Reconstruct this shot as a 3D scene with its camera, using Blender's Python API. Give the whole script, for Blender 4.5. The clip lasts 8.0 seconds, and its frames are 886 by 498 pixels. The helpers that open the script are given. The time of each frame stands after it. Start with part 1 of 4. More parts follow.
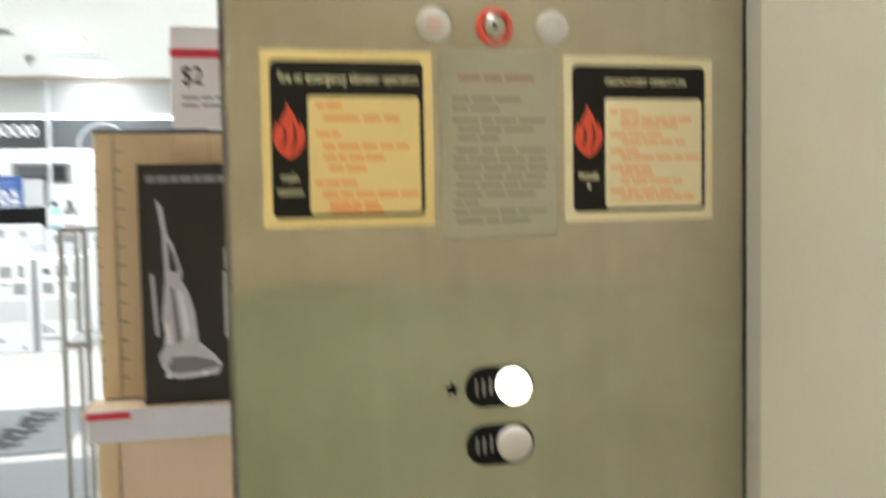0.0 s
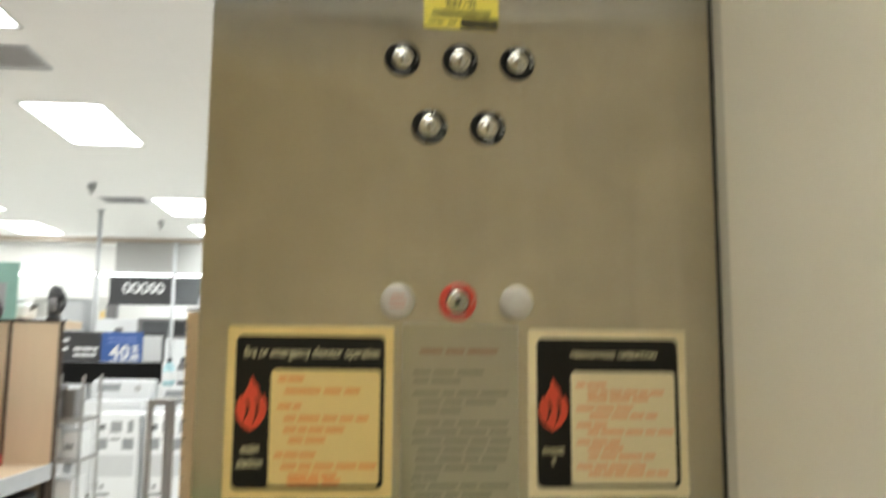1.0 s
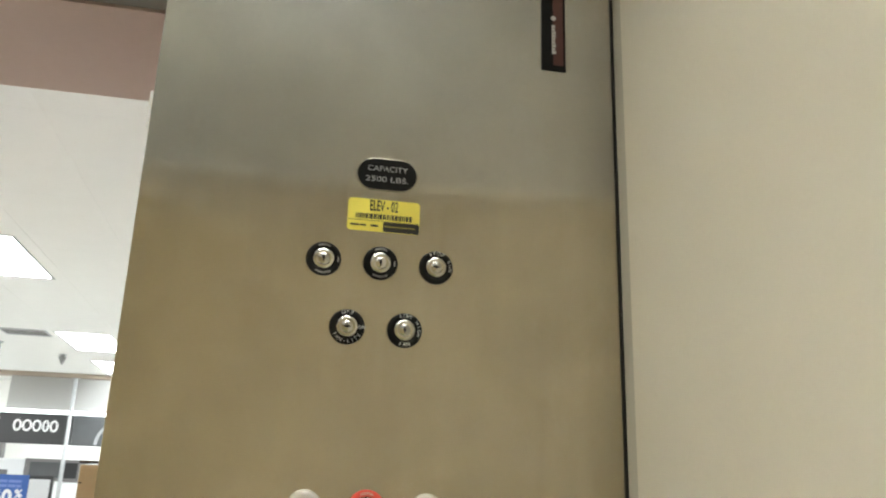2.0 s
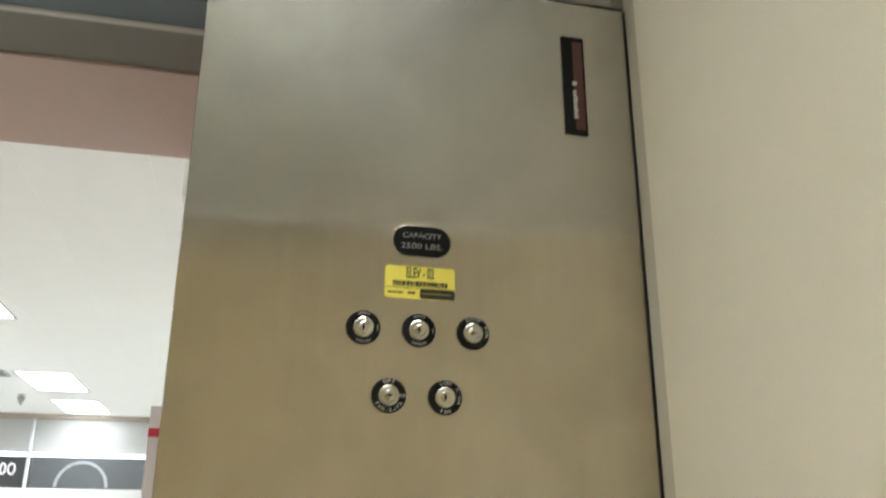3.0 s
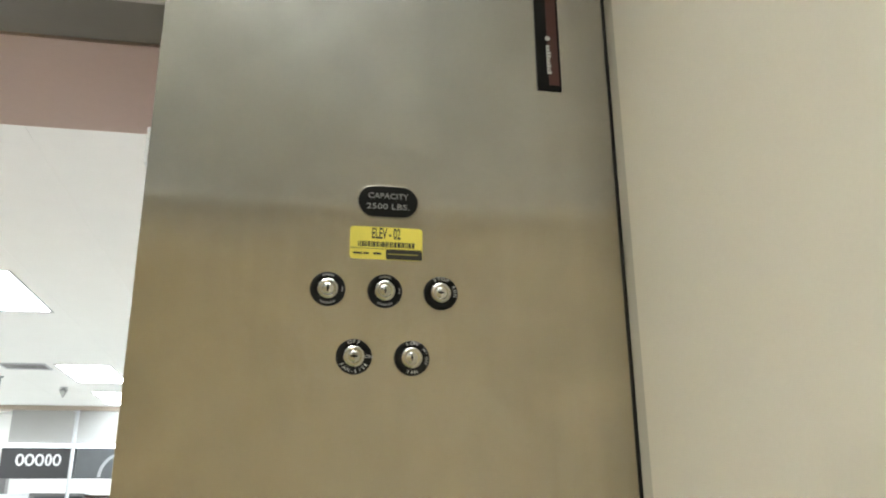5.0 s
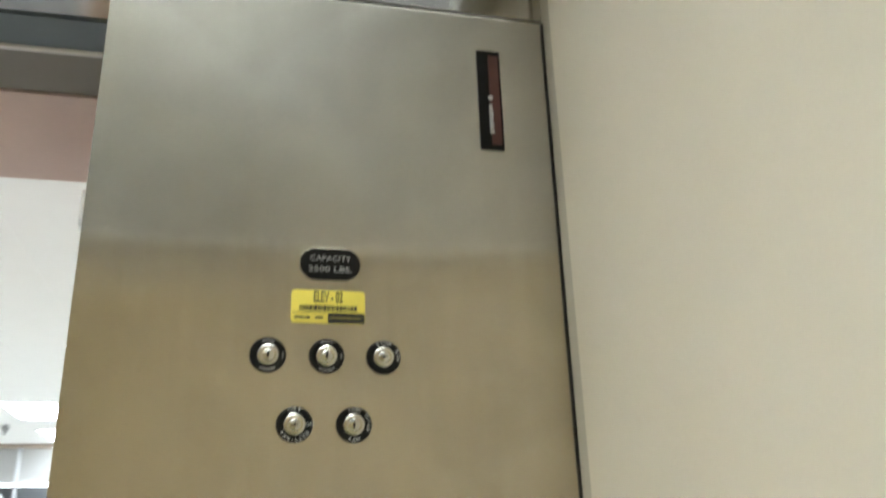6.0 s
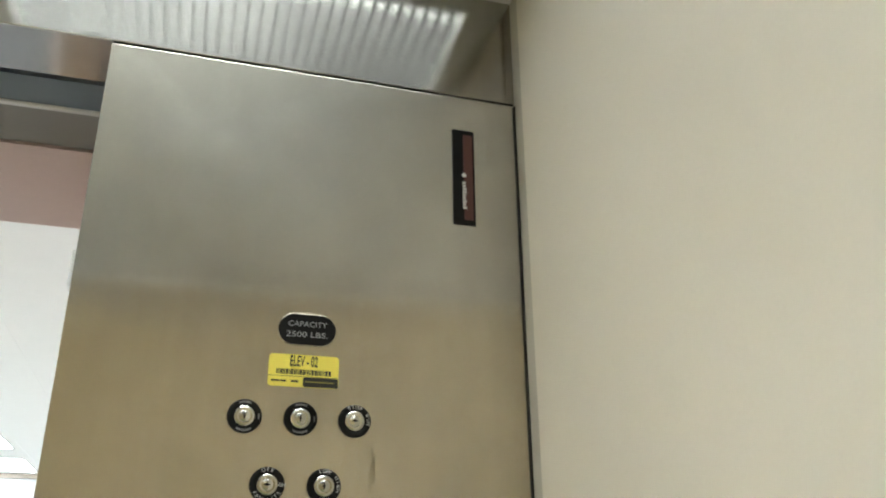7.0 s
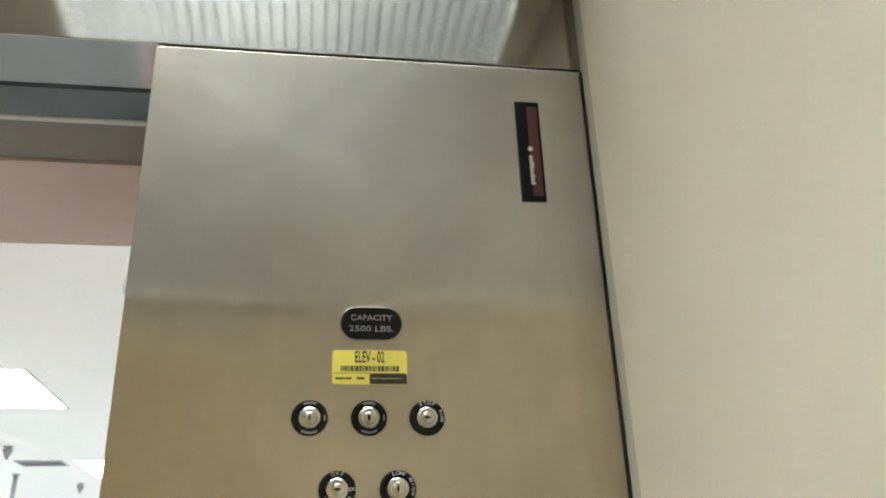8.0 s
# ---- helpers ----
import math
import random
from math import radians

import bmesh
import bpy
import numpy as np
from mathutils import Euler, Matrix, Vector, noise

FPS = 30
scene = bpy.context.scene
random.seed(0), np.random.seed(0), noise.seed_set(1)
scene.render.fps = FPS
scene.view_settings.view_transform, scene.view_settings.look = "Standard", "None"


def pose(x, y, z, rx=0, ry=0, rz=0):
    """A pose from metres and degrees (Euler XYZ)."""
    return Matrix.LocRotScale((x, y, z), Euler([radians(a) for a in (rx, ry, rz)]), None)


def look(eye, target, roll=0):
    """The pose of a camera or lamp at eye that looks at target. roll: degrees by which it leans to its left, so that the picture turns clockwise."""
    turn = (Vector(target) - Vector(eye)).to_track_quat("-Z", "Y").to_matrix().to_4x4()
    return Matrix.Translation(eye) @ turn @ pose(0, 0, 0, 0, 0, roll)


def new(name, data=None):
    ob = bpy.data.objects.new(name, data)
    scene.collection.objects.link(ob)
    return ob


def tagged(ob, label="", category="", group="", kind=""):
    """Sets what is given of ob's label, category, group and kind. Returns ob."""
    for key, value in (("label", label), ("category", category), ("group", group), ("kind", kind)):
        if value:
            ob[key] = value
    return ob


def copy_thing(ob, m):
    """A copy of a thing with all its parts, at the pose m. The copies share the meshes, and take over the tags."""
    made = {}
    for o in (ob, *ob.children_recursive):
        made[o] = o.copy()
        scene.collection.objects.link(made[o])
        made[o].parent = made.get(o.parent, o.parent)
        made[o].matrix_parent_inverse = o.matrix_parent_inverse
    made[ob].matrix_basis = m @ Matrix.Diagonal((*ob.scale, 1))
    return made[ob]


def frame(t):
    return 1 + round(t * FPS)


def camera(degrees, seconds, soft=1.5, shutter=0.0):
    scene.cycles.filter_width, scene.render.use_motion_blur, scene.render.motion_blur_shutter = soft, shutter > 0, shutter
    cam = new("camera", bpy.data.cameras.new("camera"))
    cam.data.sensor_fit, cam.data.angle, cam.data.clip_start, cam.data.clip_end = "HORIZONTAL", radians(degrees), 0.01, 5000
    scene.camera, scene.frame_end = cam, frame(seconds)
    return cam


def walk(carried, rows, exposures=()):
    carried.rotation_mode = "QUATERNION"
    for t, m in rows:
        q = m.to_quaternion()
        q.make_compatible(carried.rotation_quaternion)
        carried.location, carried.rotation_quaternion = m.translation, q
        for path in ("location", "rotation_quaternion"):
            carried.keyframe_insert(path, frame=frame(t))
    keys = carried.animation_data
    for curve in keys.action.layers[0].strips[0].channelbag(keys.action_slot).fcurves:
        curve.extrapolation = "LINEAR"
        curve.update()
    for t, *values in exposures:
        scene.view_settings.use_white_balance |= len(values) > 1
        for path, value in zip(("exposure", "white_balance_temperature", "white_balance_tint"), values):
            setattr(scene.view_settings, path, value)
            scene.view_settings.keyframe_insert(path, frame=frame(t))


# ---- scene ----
cam = camera(55.7, 8.0, soft=2.0, shutter=0.5)
PATH = [
    (0, (0.020, -0.766, 1.290), (0.452, 1.172, 1.185), -1.1),
    (0.2, (0.039, -0.788, 1.328), (0.362, 1.185, 1.306), -1.0),
    (0.3, (0.058, -0.788, 1.336), (0.362, 1.189, 1.341), -0.4),
    (0.4, (0.079, -0.798, 1.349), (0.342, 1.184, 1.387), -0.4),
    (0.5, (0.1, -0.802, 1.357), (0.301, 1.187, 1.433), -0.1),
    (0.6, (0.114, -0.811, 1.362), (0.276, 1.181, 1.453), -0.2),
    (0.8, (0.138, -0.813, 1.38), (0.255, 1.176, 1.543), 0.3),
    (1, (0.16, -0.806, 1.399), (0.33, 1.169, 1.663), 0.5),
    (1.3, (0.155, -0.824, 1.464), (0.45, 1.107, 1.898), 0.5),
    (1.5, (0.18, -0.818, 1.446), (0.476, 1.082, 1.994), 0.7),
    (1.7, (0.18, -0.827, 1.447), (0.479, 1.06, 2.036), 1.6),
    (2.8, (0.063, -0.82, 1.489), (0.516, 1.034, 2.088), -0.0),
    (3, (0.076, -0.832, 1.49), (0.506, 1.006, 2.151), 0.1),
    (3.5, (0.124, -0.845, 1.487), (0.525, 0.984, 2.189), 0.5),
    (4, (0.15, -0.833, 1.468), (0.435, 1.024, 2.154), 1.9),
    (4.5, (0.153, -0.83, 1.473), (0.457, 1.029, 2.144), -0.8),
    (4.7, (0.145, -0.823, 1.465), (0.485, 1.037, 2.114), -0.4),
    (5.8, (0.184, -0.828, 1.49), (0.574, 1.033, 2.111), -1.7),
    (6, (0.164, -0.833, 1.502), (0.613, 0.988, 2.196), -1.9),
    (6.5, (0.13, -0.867, 1.518), (0.691, 0.904, 2.258), -1.0),
    (7, (0.132, -0.892, 1.518), (0.671, 0.871, 2.293), -0.6),
    (7.5, (0.161, -0.874, 1.503), (0.536, 0.923, 2.295), -1.5),
    (8, (0.189, -0.826, 1.514), (0.487, 0.98, 2.32), -2.1),
]
walk(cam, [(t, look(eye, target, roll)) for t, eye, target, roll in PATH], [(0.0, 1.08, 6450, 10), (0.3, 0.90, 6650, 10), (0.7, 0.79, 6800, 10), (1.0, 0.66, 6850, 10), (1.5, 0.79, 6800, 10), (3.0, 0.81, 6600, 10), (4.7, 0.87, 6550, 10), (5.8, 0.96, 6300, 10), (8.0, 0.96, 6300, 10)])

# ---- world and large lights ----
world = bpy.data.worlds.new("world")
scene.world = world
world.use_nodes = True
world.node_tree.nodes["Background"].inputs[0].default_value = (0.9, 0.95, 1.0, 1)
world.node_tree.nodes["Background"].inputs[1].default_value = 0.02
TROFFER_GLOW = 11.0
CAR_GLOW = 11.2


# ---- materials ----
def material(name, colour, rough=0.5, metal=0.0, vary=0.08, grain=40.0, bump=0.1, stretch=(1, 1, 1), stains=0.0, glow=0.0, coat=0.0, shine=0.5):
    """A surface with variation at two scales: fine grain and broad patches."""
    m = bpy.data.materials.new(name)
    m.use_nodes = True
    nt = m.node_tree
    b = nt.nodes["Principled BSDF"]
    b.inputs["Roughness"].default_value = rough
    b.inputs["Metallic"].default_value = metal
    b.inputs["Coat Weight"].default_value = coat
    b.inputs["Specular IOR Level"].default_value = shine
    tc = nt.nodes.new("ShaderNodeTexCoord")
    mp = nt.nodes.new("ShaderNodeMapping")
    mp.inputs["Scale"].default_value = stretch
    nt.links.new(tc.outputs["Object"], mp.inputs["Vector"])
    fine = nt.nodes.new("ShaderNodeTexNoise")
    fine.inputs["Scale"].default_value = grain
    fine.inputs["Detail"].default_value = 5
    nt.links.new(mp.outputs[0], fine.inputs["Vector"])
    broad = nt.nodes.new("ShaderNodeTexNoise")
    broad.inputs["Scale"].default_value = max(grain * 0.06, 0.8)
    broad.inputs["Detail"].default_value = 3
    nt.links.new(tc.outputs["Object"], broad.inputs["Vector"])
    mix = nt.nodes.new("ShaderNodeMix")
    mix.data_type = "RGBA"
    mix.inputs["A"].default_value = (*[max(c * (1 - vary), 0) for c in colour], 1)
    mix.inputs["B"].default_value = (*[min(c * (1 + vary), 1) for c in colour], 1)
    add = nt.nodes.new("ShaderNodeMath")
    add.operation = "MULTIPLY_ADD"
    add.inputs[1].default_value = 0.5
    nt.links.new(fine.outputs["Fac"], add.inputs[0])
    half = nt.nodes.new("ShaderNodeMath")
    half.operation = "MULTIPLY"
    half.inputs[1].default_value = 0.5
    nt.links.new(broad.outputs["Fac"], half.inputs[0])
    nt.links.new(half.outputs[0], add.inputs[2])
    nt.links.new(add.outputs[0], mix.inputs["Factor"])
    nt.links.new(mix.outputs["Result"], b.inputs["Base Color"])
    if bump:
        bp = nt.nodes.new("ShaderNodeBump")
        bp.inputs["Strength"].default_value = bump
        bp.inputs["Distance"].default_value = 0.002
        nt.links.new(fine.outputs["Fac"], bp.inputs["Height"])
        nt.links.new(bp.outputs[0], b.inputs["Normal"])
    rr = nt.nodes.new("ShaderNodeMapRange")
    rr.inputs["To Min"].default_value = max(rough - 0.06 - stains, 0.03)
    rr.inputs["To Max"].default_value = min(rough + 0.06 + stains, 1)
    nt.links.new(broad.outputs["Fac"], rr.inputs["Value"])
    nt.links.new(rr.outputs[0], b.inputs["Roughness"])
    if glow:
        b.inputs["Emission Color"].default_value = (*colour, 1)
        b.inputs["Emission Strength"].default_value = glow
    return m


def brushed_steel(name, colour, rough, aniso, turn, tilt=(1, 0, 0), spread=0.3):
    """Stainless steel with brush grooves finer than the eye can part, grain and smudges; tilt: across the grooves."""
    m = bpy.data.materials.new(name)
    m.use_nodes = True
    nt = m.node_tree
    b = nt.nodes["Principled BSDF"]
    b.inputs["Metallic"].default_value = 1.0
    b.inputs["Anisotropic"].default_value = aniso
    b.inputs["Anisotropic Rotation"].default_value = turn
    tg = nt.nodes.new("ShaderNodeTangent")
    tg.direction_type = "UV_MAP"
    tg.uv_map = "uv"
    nt.links.new(tg.outputs[0], b.inputs["Tangent"])
    tc = nt.nodes.new("ShaderNodeTexCoord")
    mp = nt.nodes.new("ShaderNodeMapping")
    mp.inputs["Scale"].default_value = (260, 260, 2.5)
    nt.links.new(tc.outputs["Object"], mp.inputs["Vector"])
    streak = nt.nodes.new("ShaderNodeTexNoise")
    streak.inputs["Scale"].default_value = 1.0
    streak.inputs["Detail"].default_value = 3
    nt.links.new(mp.outputs[0], streak.inputs["Vector"])
    smear = nt.nodes.new("ShaderNodeTexNoise")
    smear.inputs["Scale"].default_value = 7.0
    smear.inputs["Detail"].default_value = 2
    nt.links.new(tc.outputs["Object"], smear.inputs["Vector"])
    mix = nt.nodes.new("ShaderNodeMix")
    mix.data_type = "RGBA"
    mix.inputs["A"].default_value = (*[c * 0.965 for c in colour], 1)
    mix.inputs["B"].default_value = (*[min(c * 1.03, 1) for c in colour], 1)
    nt.links.new(streak.outputs["Fac"], mix.inputs["Factor"])
    wipe = nt.nodes.new("ShaderNodeTexNoise")
    wipe.inputs["Scale"].default_value = 11.0
    wipe.inputs["Detail"].default_value = 6
    wipe.inputs["Distortion"].default_value = 0.6
    nt.links.new(tc.outputs["Object"], wipe.inputs["Vector"])
    haze = nt.nodes.new("ShaderNodeMapRange")
    haze.inputs["From Min"].default_value = 0.3
    haze.inputs["From Max"].default_value = 0.75
    haze.inputs["To Min"].default_value = 0.93
    haze.inputs["To Max"].default_value = 1.08
    nt.links.new(wipe.outputs["Fac"], haze.inputs["Value"])
    mb = nt.nodes.new("ShaderNodeMapping")
    mb.inputs["Scale"].default_value = (45, 45, 1.6)
    nt.links.new(tc.outputs["Object"], mb.inputs["Vector"])
    bundle = nt.nodes.new("ShaderNodeTexNoise")
    bundle.inputs["Scale"].default_value = 1.0
    bundle.inputs["Detail"].default_value = 5
    bundle.inputs["Roughness"].default_value = 0.65
    nt.links.new(mb.outputs[0], bundle.inputs["Vector"])
    grain = nt.nodes.new("ShaderNodeMapRange")
    grain.inputs["From Min"].default_value = 0.3
    grain.inputs["From Max"].default_value = 0.7
    grain.inputs["To Min"].default_value = 0.955
    grain.inputs["To Max"].default_value = 1.04
    nt.links.new(bundle.outputs["Fac"], grain.inputs["Value"])
    worn = nt.nodes.new("ShaderNodeMath")
    worn.operation = "MULTIPLY"
    nt.links.new(haze.outputs[0], worn.inputs[0])
    nt.links.new(grain.outputs[0], worn.inputs[1])
    tone = nt.nodes.new("ShaderNodeVectorMath")
    tone.operation = "SCALE"
    nt.links.new(mix.outputs["Result"], tone.inputs[0])
    nt.links.new(worn.outputs[0], tone.inputs["Scale"])
    nt.links.new(tone.outputs[0], b.inputs["Base Color"])
    groove = nt.nodes.new("ShaderNodeTexWhiteNoise")
    groove.noise_dimensions = "3D"
    nt.links.new(tc.outputs["Object"], groove.inputs["Vector"])
    lean = nt.nodes.new("ShaderNodeMath")
    lean.operation = "MULTIPLY_ADD"
    lean.inputs[1].default_value = spread
    lean.inputs[2].default_value = -spread / 2
    nt.links.new(groove.outputs["Value"], lean.inputs[0])
    side = nt.nodes.new("ShaderNodeVectorMath")
    side.operation = "SCALE"
    side.inputs[0].default_value = tilt
    nt.links.new(lean.outputs[0], side.inputs["Scale"])
    geo = nt.nodes.new("ShaderNodeNewGeometry")
    leaned = nt.nodes.new("ShaderNodeVectorMath")
    leaned.operation = "ADD"
    nt.links.new(geo.outputs["Normal"], leaned.inputs[0])
    nt.links.new(side.outputs[0], leaned.inputs[1])
    unit = nt.nodes.new("ShaderNodeVectorMath")
    unit.operation = "NORMALIZE"
    nt.links.new(leaned.outputs[0], unit.inputs[0])
    nt.links.new(unit.outputs[0], b.inputs["Normal"])
    rr = nt.nodes.new("ShaderNodeMapRange")
    rr.inputs["To Min"].default_value = rough - 0.03
    rr.inputs["To Max"].default_value = rough + 0.02
    nt.links.new(smear.outputs["Fac"], rr.inputs["Value"])
    nt.links.new(rr.outputs[0], b.inputs["Roughness"])
    return m


STEEL = brushed_steel("brushed_steel", (0.61, 0.575, 0.50), 0.11, 0.9, 0.0, (1, 0, 0), 0.8)
STEEL_ACROSS = brushed_steel("cross_brushed_steel", (0.47, 0.457, 0.43), 0.14, 0.9, 0.25, (0, 0, 1), 0.12)
STEEL_DOOR = brushed_steel("door_steel", (0.56, 0.56, 0.55), 0.24, 0.8, 0.0)
CHROME = material("polished_nickel", (0.60, 0.575, 0.52), 0.2, 1.0, 0.05, 200, 0.03)
RACK_GREY = material("brushed_grey_rack_steel", (0.42, 0.42, 0.41), 0.42, 0.7, 0.1, 40, 0.03)
CHROME_POST = material("chrome_tube", (0.50, 0.50, 0.50), 0.3, 1.0, 0.05, 60, 0.03)
BEIGE = material("beige_laminate", (0.72, 0.66, 0.55), 0.42, 0, 0.04, 260, 0.06)
BEIGE_TRIM = material("beige_stile", (0.50, 0.46, 0.375), 0.45, 0, 0.04, 200, 0.05)
TAN = material("tan_laminate", (0.545, 0.45, 0.268), 0.45, 0, 0.05, 60, 0.06)
GREEN_LAM = material("green_grey_laminate", (0.36, 0.40, 0.22), 0.4, 0, 0.06, 200, 0.05)
CAR_CEIL = material("ceiling_white_enamel", (0.80, 0.80, 0.78), 0.4, 0, 0.04, 30, 0.03)
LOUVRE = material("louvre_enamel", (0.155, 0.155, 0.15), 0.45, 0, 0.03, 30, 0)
CAR_FLOOR = material("dark_car_floor", (0.26, 0.22, 0.17), 0.6, 0, 0.2, 90, 0.2)
# near-black that stands in for shade in the panel gap and over the door
GAP_SHADE = material("black_gap_shade", (0.03, 0.028, 0.025), 0.7, 0, 0.2, 20, 0.1)
HEADER = material("dark_header_enamel", (0.23, 0.215, 0.19), 0.5, 0, 0.12, 15, 0.08)
BLUEGREY = material("blue_grey_header", (0.15, 0.185, 0.215), 0.45, 0, 0.12, 15, 0.08)
TRACK = material("worn_aluminium_track", (0.6, 0.58, 0.55), 0.35, 1.0, 0.1, 60, 0.1)
MAUVE = material("mauve_wall_paint", (0.64, 0.49, 0.44), 0.6, 0, 0.05, 60, 0.1)
BLACK = material("black_enamel", (0.008, 0.0075, 0.007), 0.42, 0, 0.2, 150, 0.03, shine=0.14)
BLACK_SIGN = material("black_sign_print", (0.014, 0.012, 0.010), 0.4, 0, 0.15, 150, 0.02, shine=0.2)
INK = material("engraved_grey_ink", (0.62, 0.62, 0.60), 0.5, 0, 0.06, 200, 0)
INK_PLATE = material("silver_engraving", (0.27, 0.27, 0.265), 0.5, 0, 0.06, 200, 0)
INK_DIM = material("worn_engraving", (0.22, 0.215, 0.21), 0.5, 0, 0.1, 200, 0)
INK_BLACK = material("black_print", (0.02, 0.018, 0.012), 0.5, 0, 0.1, 200, 0)
YELLOW = material("yellow_sticker", (0.84, 0.72, 0.12), 0.4, 0, 0.04, 120, 0.02)
CREAM = material("cream_sign_vinyl", (0.78, 0.58, 0.24), 0.45, 0, 0.05, 60, 0.03)
CREAM_2 = material("pale_cream_sign_vinyl", (0.77, 0.65, 0.41), 0.45, 0, 0.05, 60, 0.03)
CREAM_TEXT = material("cream_lettering", (0.74, 0.66, 0.42), 0.5, 0, 0.05, 100, 0)
SIGN_RED = material("red_sign_print", (0.72, 0.075, 0.035), 0.45, 0, 0.08, 80, 0)
SIGN_ORANGE = material("faded_orange_print", (0.80, 0.31, 0.10), 0.5, 0, 0.1, 90, 0)
SIGN_PALE = material("pale_orange_print", (0.80, 0.40, 0.20), 0.5, 0, 0.12, 90, 0)
ENGRAVE = material("engraved_dark_fill", (0.29, 0.27, 0.21), 0.6, 0, 0.15, 90, 0)
ENGRAVE_RED = material("faded_red_fill", (0.42, 0.26, 0.17), 0.6, 0, 0.15, 90, 0)
PLATE = material("clear_lacquered_plate", (0.54, 0.52, 0.445), 0.34, 1.0, 0.04, 80, 0.0)
RED_RING = material("red_anodised_ring", (0.70, 0.07, 0.045), 0.4, 0, 0.06, 120, 0.03)
BUTTON_WHITE = material("translucent_white_button", (0.57, 0.52, 0.48), 0.3, 0, 0.03, 100, 0.02, coat=0.3)
BUTTON_PINK = material("faded_pink_print", (0.60, 0.34, 0.28), 0.4, 0, 0.05, 100, 0)
BUTTON_LIT = material("lit_button", (1.0, 0.93, 0.82), 0.3, 0, 0.0, 100, 0, glow=2.5)
TROFFER = material("troffer_diffuser", (0.88, 0.96, 1.0), 0.5, 0, 0.0, 60, 0, glow=TROFFER_GLOW)
TUBE = material("light_diffuser", (0.95, 1.0, 0.97), 0.5, 0, 0.0, 60, 0, glow=CAR_GLOW)
# the tube lies towards one side of the car light's diffuser, which fades away from it
nt = TUBE.node_tree
where = nt.nodes.new("ShaderNodeTexCoord")
axes = nt.nodes.new("ShaderNodeSeparateXYZ")
nt.links.new(where.outputs["Object"], axes.inputs[0])
fade = nt.nodes.new("ShaderNodeMapRange")
fade.interpolation_type = "SMOOTHSTEP"
fade.inputs["From Min"].default_value = -0.12
fade.inputs["From Max"].default_value = 0.26
fade.inputs["To Min"].default_value = CAR_GLOW * 1.38
fade.inputs["To Max"].default_value = CAR_GLOW * 0.58
nt.links.new(axes.outputs["X"], fade.inputs["Value"])
nt.links.new(fade.outputs[0], nt.nodes["Principled BSDF"].inputs["Emission Strength"])
VALANCE = material("valance_lamp", (0.9, 0.97, 1.0), 0.5, 0, 0.0, 60, 0, glow=1.7)
TILE_CEIL = material("acoustic_ceiling_tile", (0.86, 0.855, 0.83), 0.9, 0, 0.04, 90, 0.3)
FLOOR_WHITE = material("cream_vinyl_floor", (0.72, 0.70, 0.655), 0.22, 0, 0.05, 6, 0.02)
WALL_WHITE = material("white_store_wall", (0.78, 0.77, 0.74), 0.7, 0, 0.03, 30, 0.1)
# cream darkened in the colour to offset hot spots from the nearest troffers
BULK = material("dimmed_bulkhead_cream", (0.37, 0.365, 0.35), 0.7, 0, 0.04, 30, 0.1)
MOULD = material("tan_wood_moulding", (0.42, 0.35, 0.28), 0.5, 0, 0.15, 30, 0.1)
WOOD = material("tan_wood_panel", (0.72, 0.56, 0.32), 0.5, 0, 0.12, 30, 0.1, (1, 1, 0.08))
WOOD_LIGHT = material("pale_maple_laminate", (0.74, 0.58, 0.40), 0.5, 0, 0.08, 30, 0.08, (1, 1, 0.1))
GROOVE = material("dark_slot", (0.07, 0.045, 0.03), 0.7, 0, 0.2, 40, 0)
WHITE_PLASTIC = material("white_appliance_enamel", (0.80, 0.81, 0.82), 0.25, 0, 0.02, 20, 0.01)
CARTON = material("white_printed_carton", (0.86, 0.87, 0.88), 0.6, 0, 0.04, 30, 0.05)
PRINT_GREY = material("grey_carton_print", (0.31, 0.32, 0.33), 0.6, 0, 0.3, 40, 0)
SIGN_DARK = material("charcoal_sign_board", (0.045, 0.045, 0.047), 0.4, 0, 0.12, 20, 0.02)
PHOTO_DARK = material("dark_photo_print", (0.09, 0.095, 0.10), 0.35, 0, 0.3, 6, 0)
WHITE_PRINT = material("white_print", (0.82, 0.82, 0.82), 0.5, 0, 0.02, 60, 0)
BLUE = material("blue_sale_print", (0.05, 0.13, 0.40), 0.4, 0, 0.35, 12, 0)
RED_PRINT = material("red_price_print", (0.62, 0.04, 0.07), 0.45, 0, 0.06, 40, 0)
TEAL = material("teal_poster_print", (0.30, 0.53, 0.46), 0.4, 0, 0.25, 8, 0)
RED_PLASTIC = material("red_vacuum_plastic", (0.45, 0.03, 0.025), 0.3, 0, 0.08, 20, 0.02, coat=0.3)
GREY_PLASTIC = material("grey_vacuum_plastic", (0.20, 0.19, 0.19), 0.3, 0, 0.1, 20, 0.02)
DARK_PLASTIC = material("dark_vacuum_plastic", (0.03, 0.03, 0.032), 0.35, 0, 0.15, 20, 0.02)
SILVER = material("silver_vacuum_print", (0.42, 0.42, 0.44), 0.35, 0.2, 0.3, 12, 0)
PRINT_SILVER = material("silver_poster_print", (0.56, 0.56, 0.58), 0.35, 0, 0.35, 25, 0)
POSTER_BLACK = material("black_poster_print", (0.022, 0.019, 0.015), 0.35, 0, 0.25, 6, 0.01)
MAT_GREY = material("grey_entry_carpet", (0.235, 0.24, 0.245), 0.95, 0, 0.15, 300, 0.5)
SHELF_MOTTLED = material("mottled_price_strip", (0.52, 0.53, 0.55), 0.35, 0, 0.35, 18, 0.02)
SHELF_EDGE = material("white_price_channel", (0.66, 0.67, 0.68), 0.35, 0, 0.1, 30, 0.02)
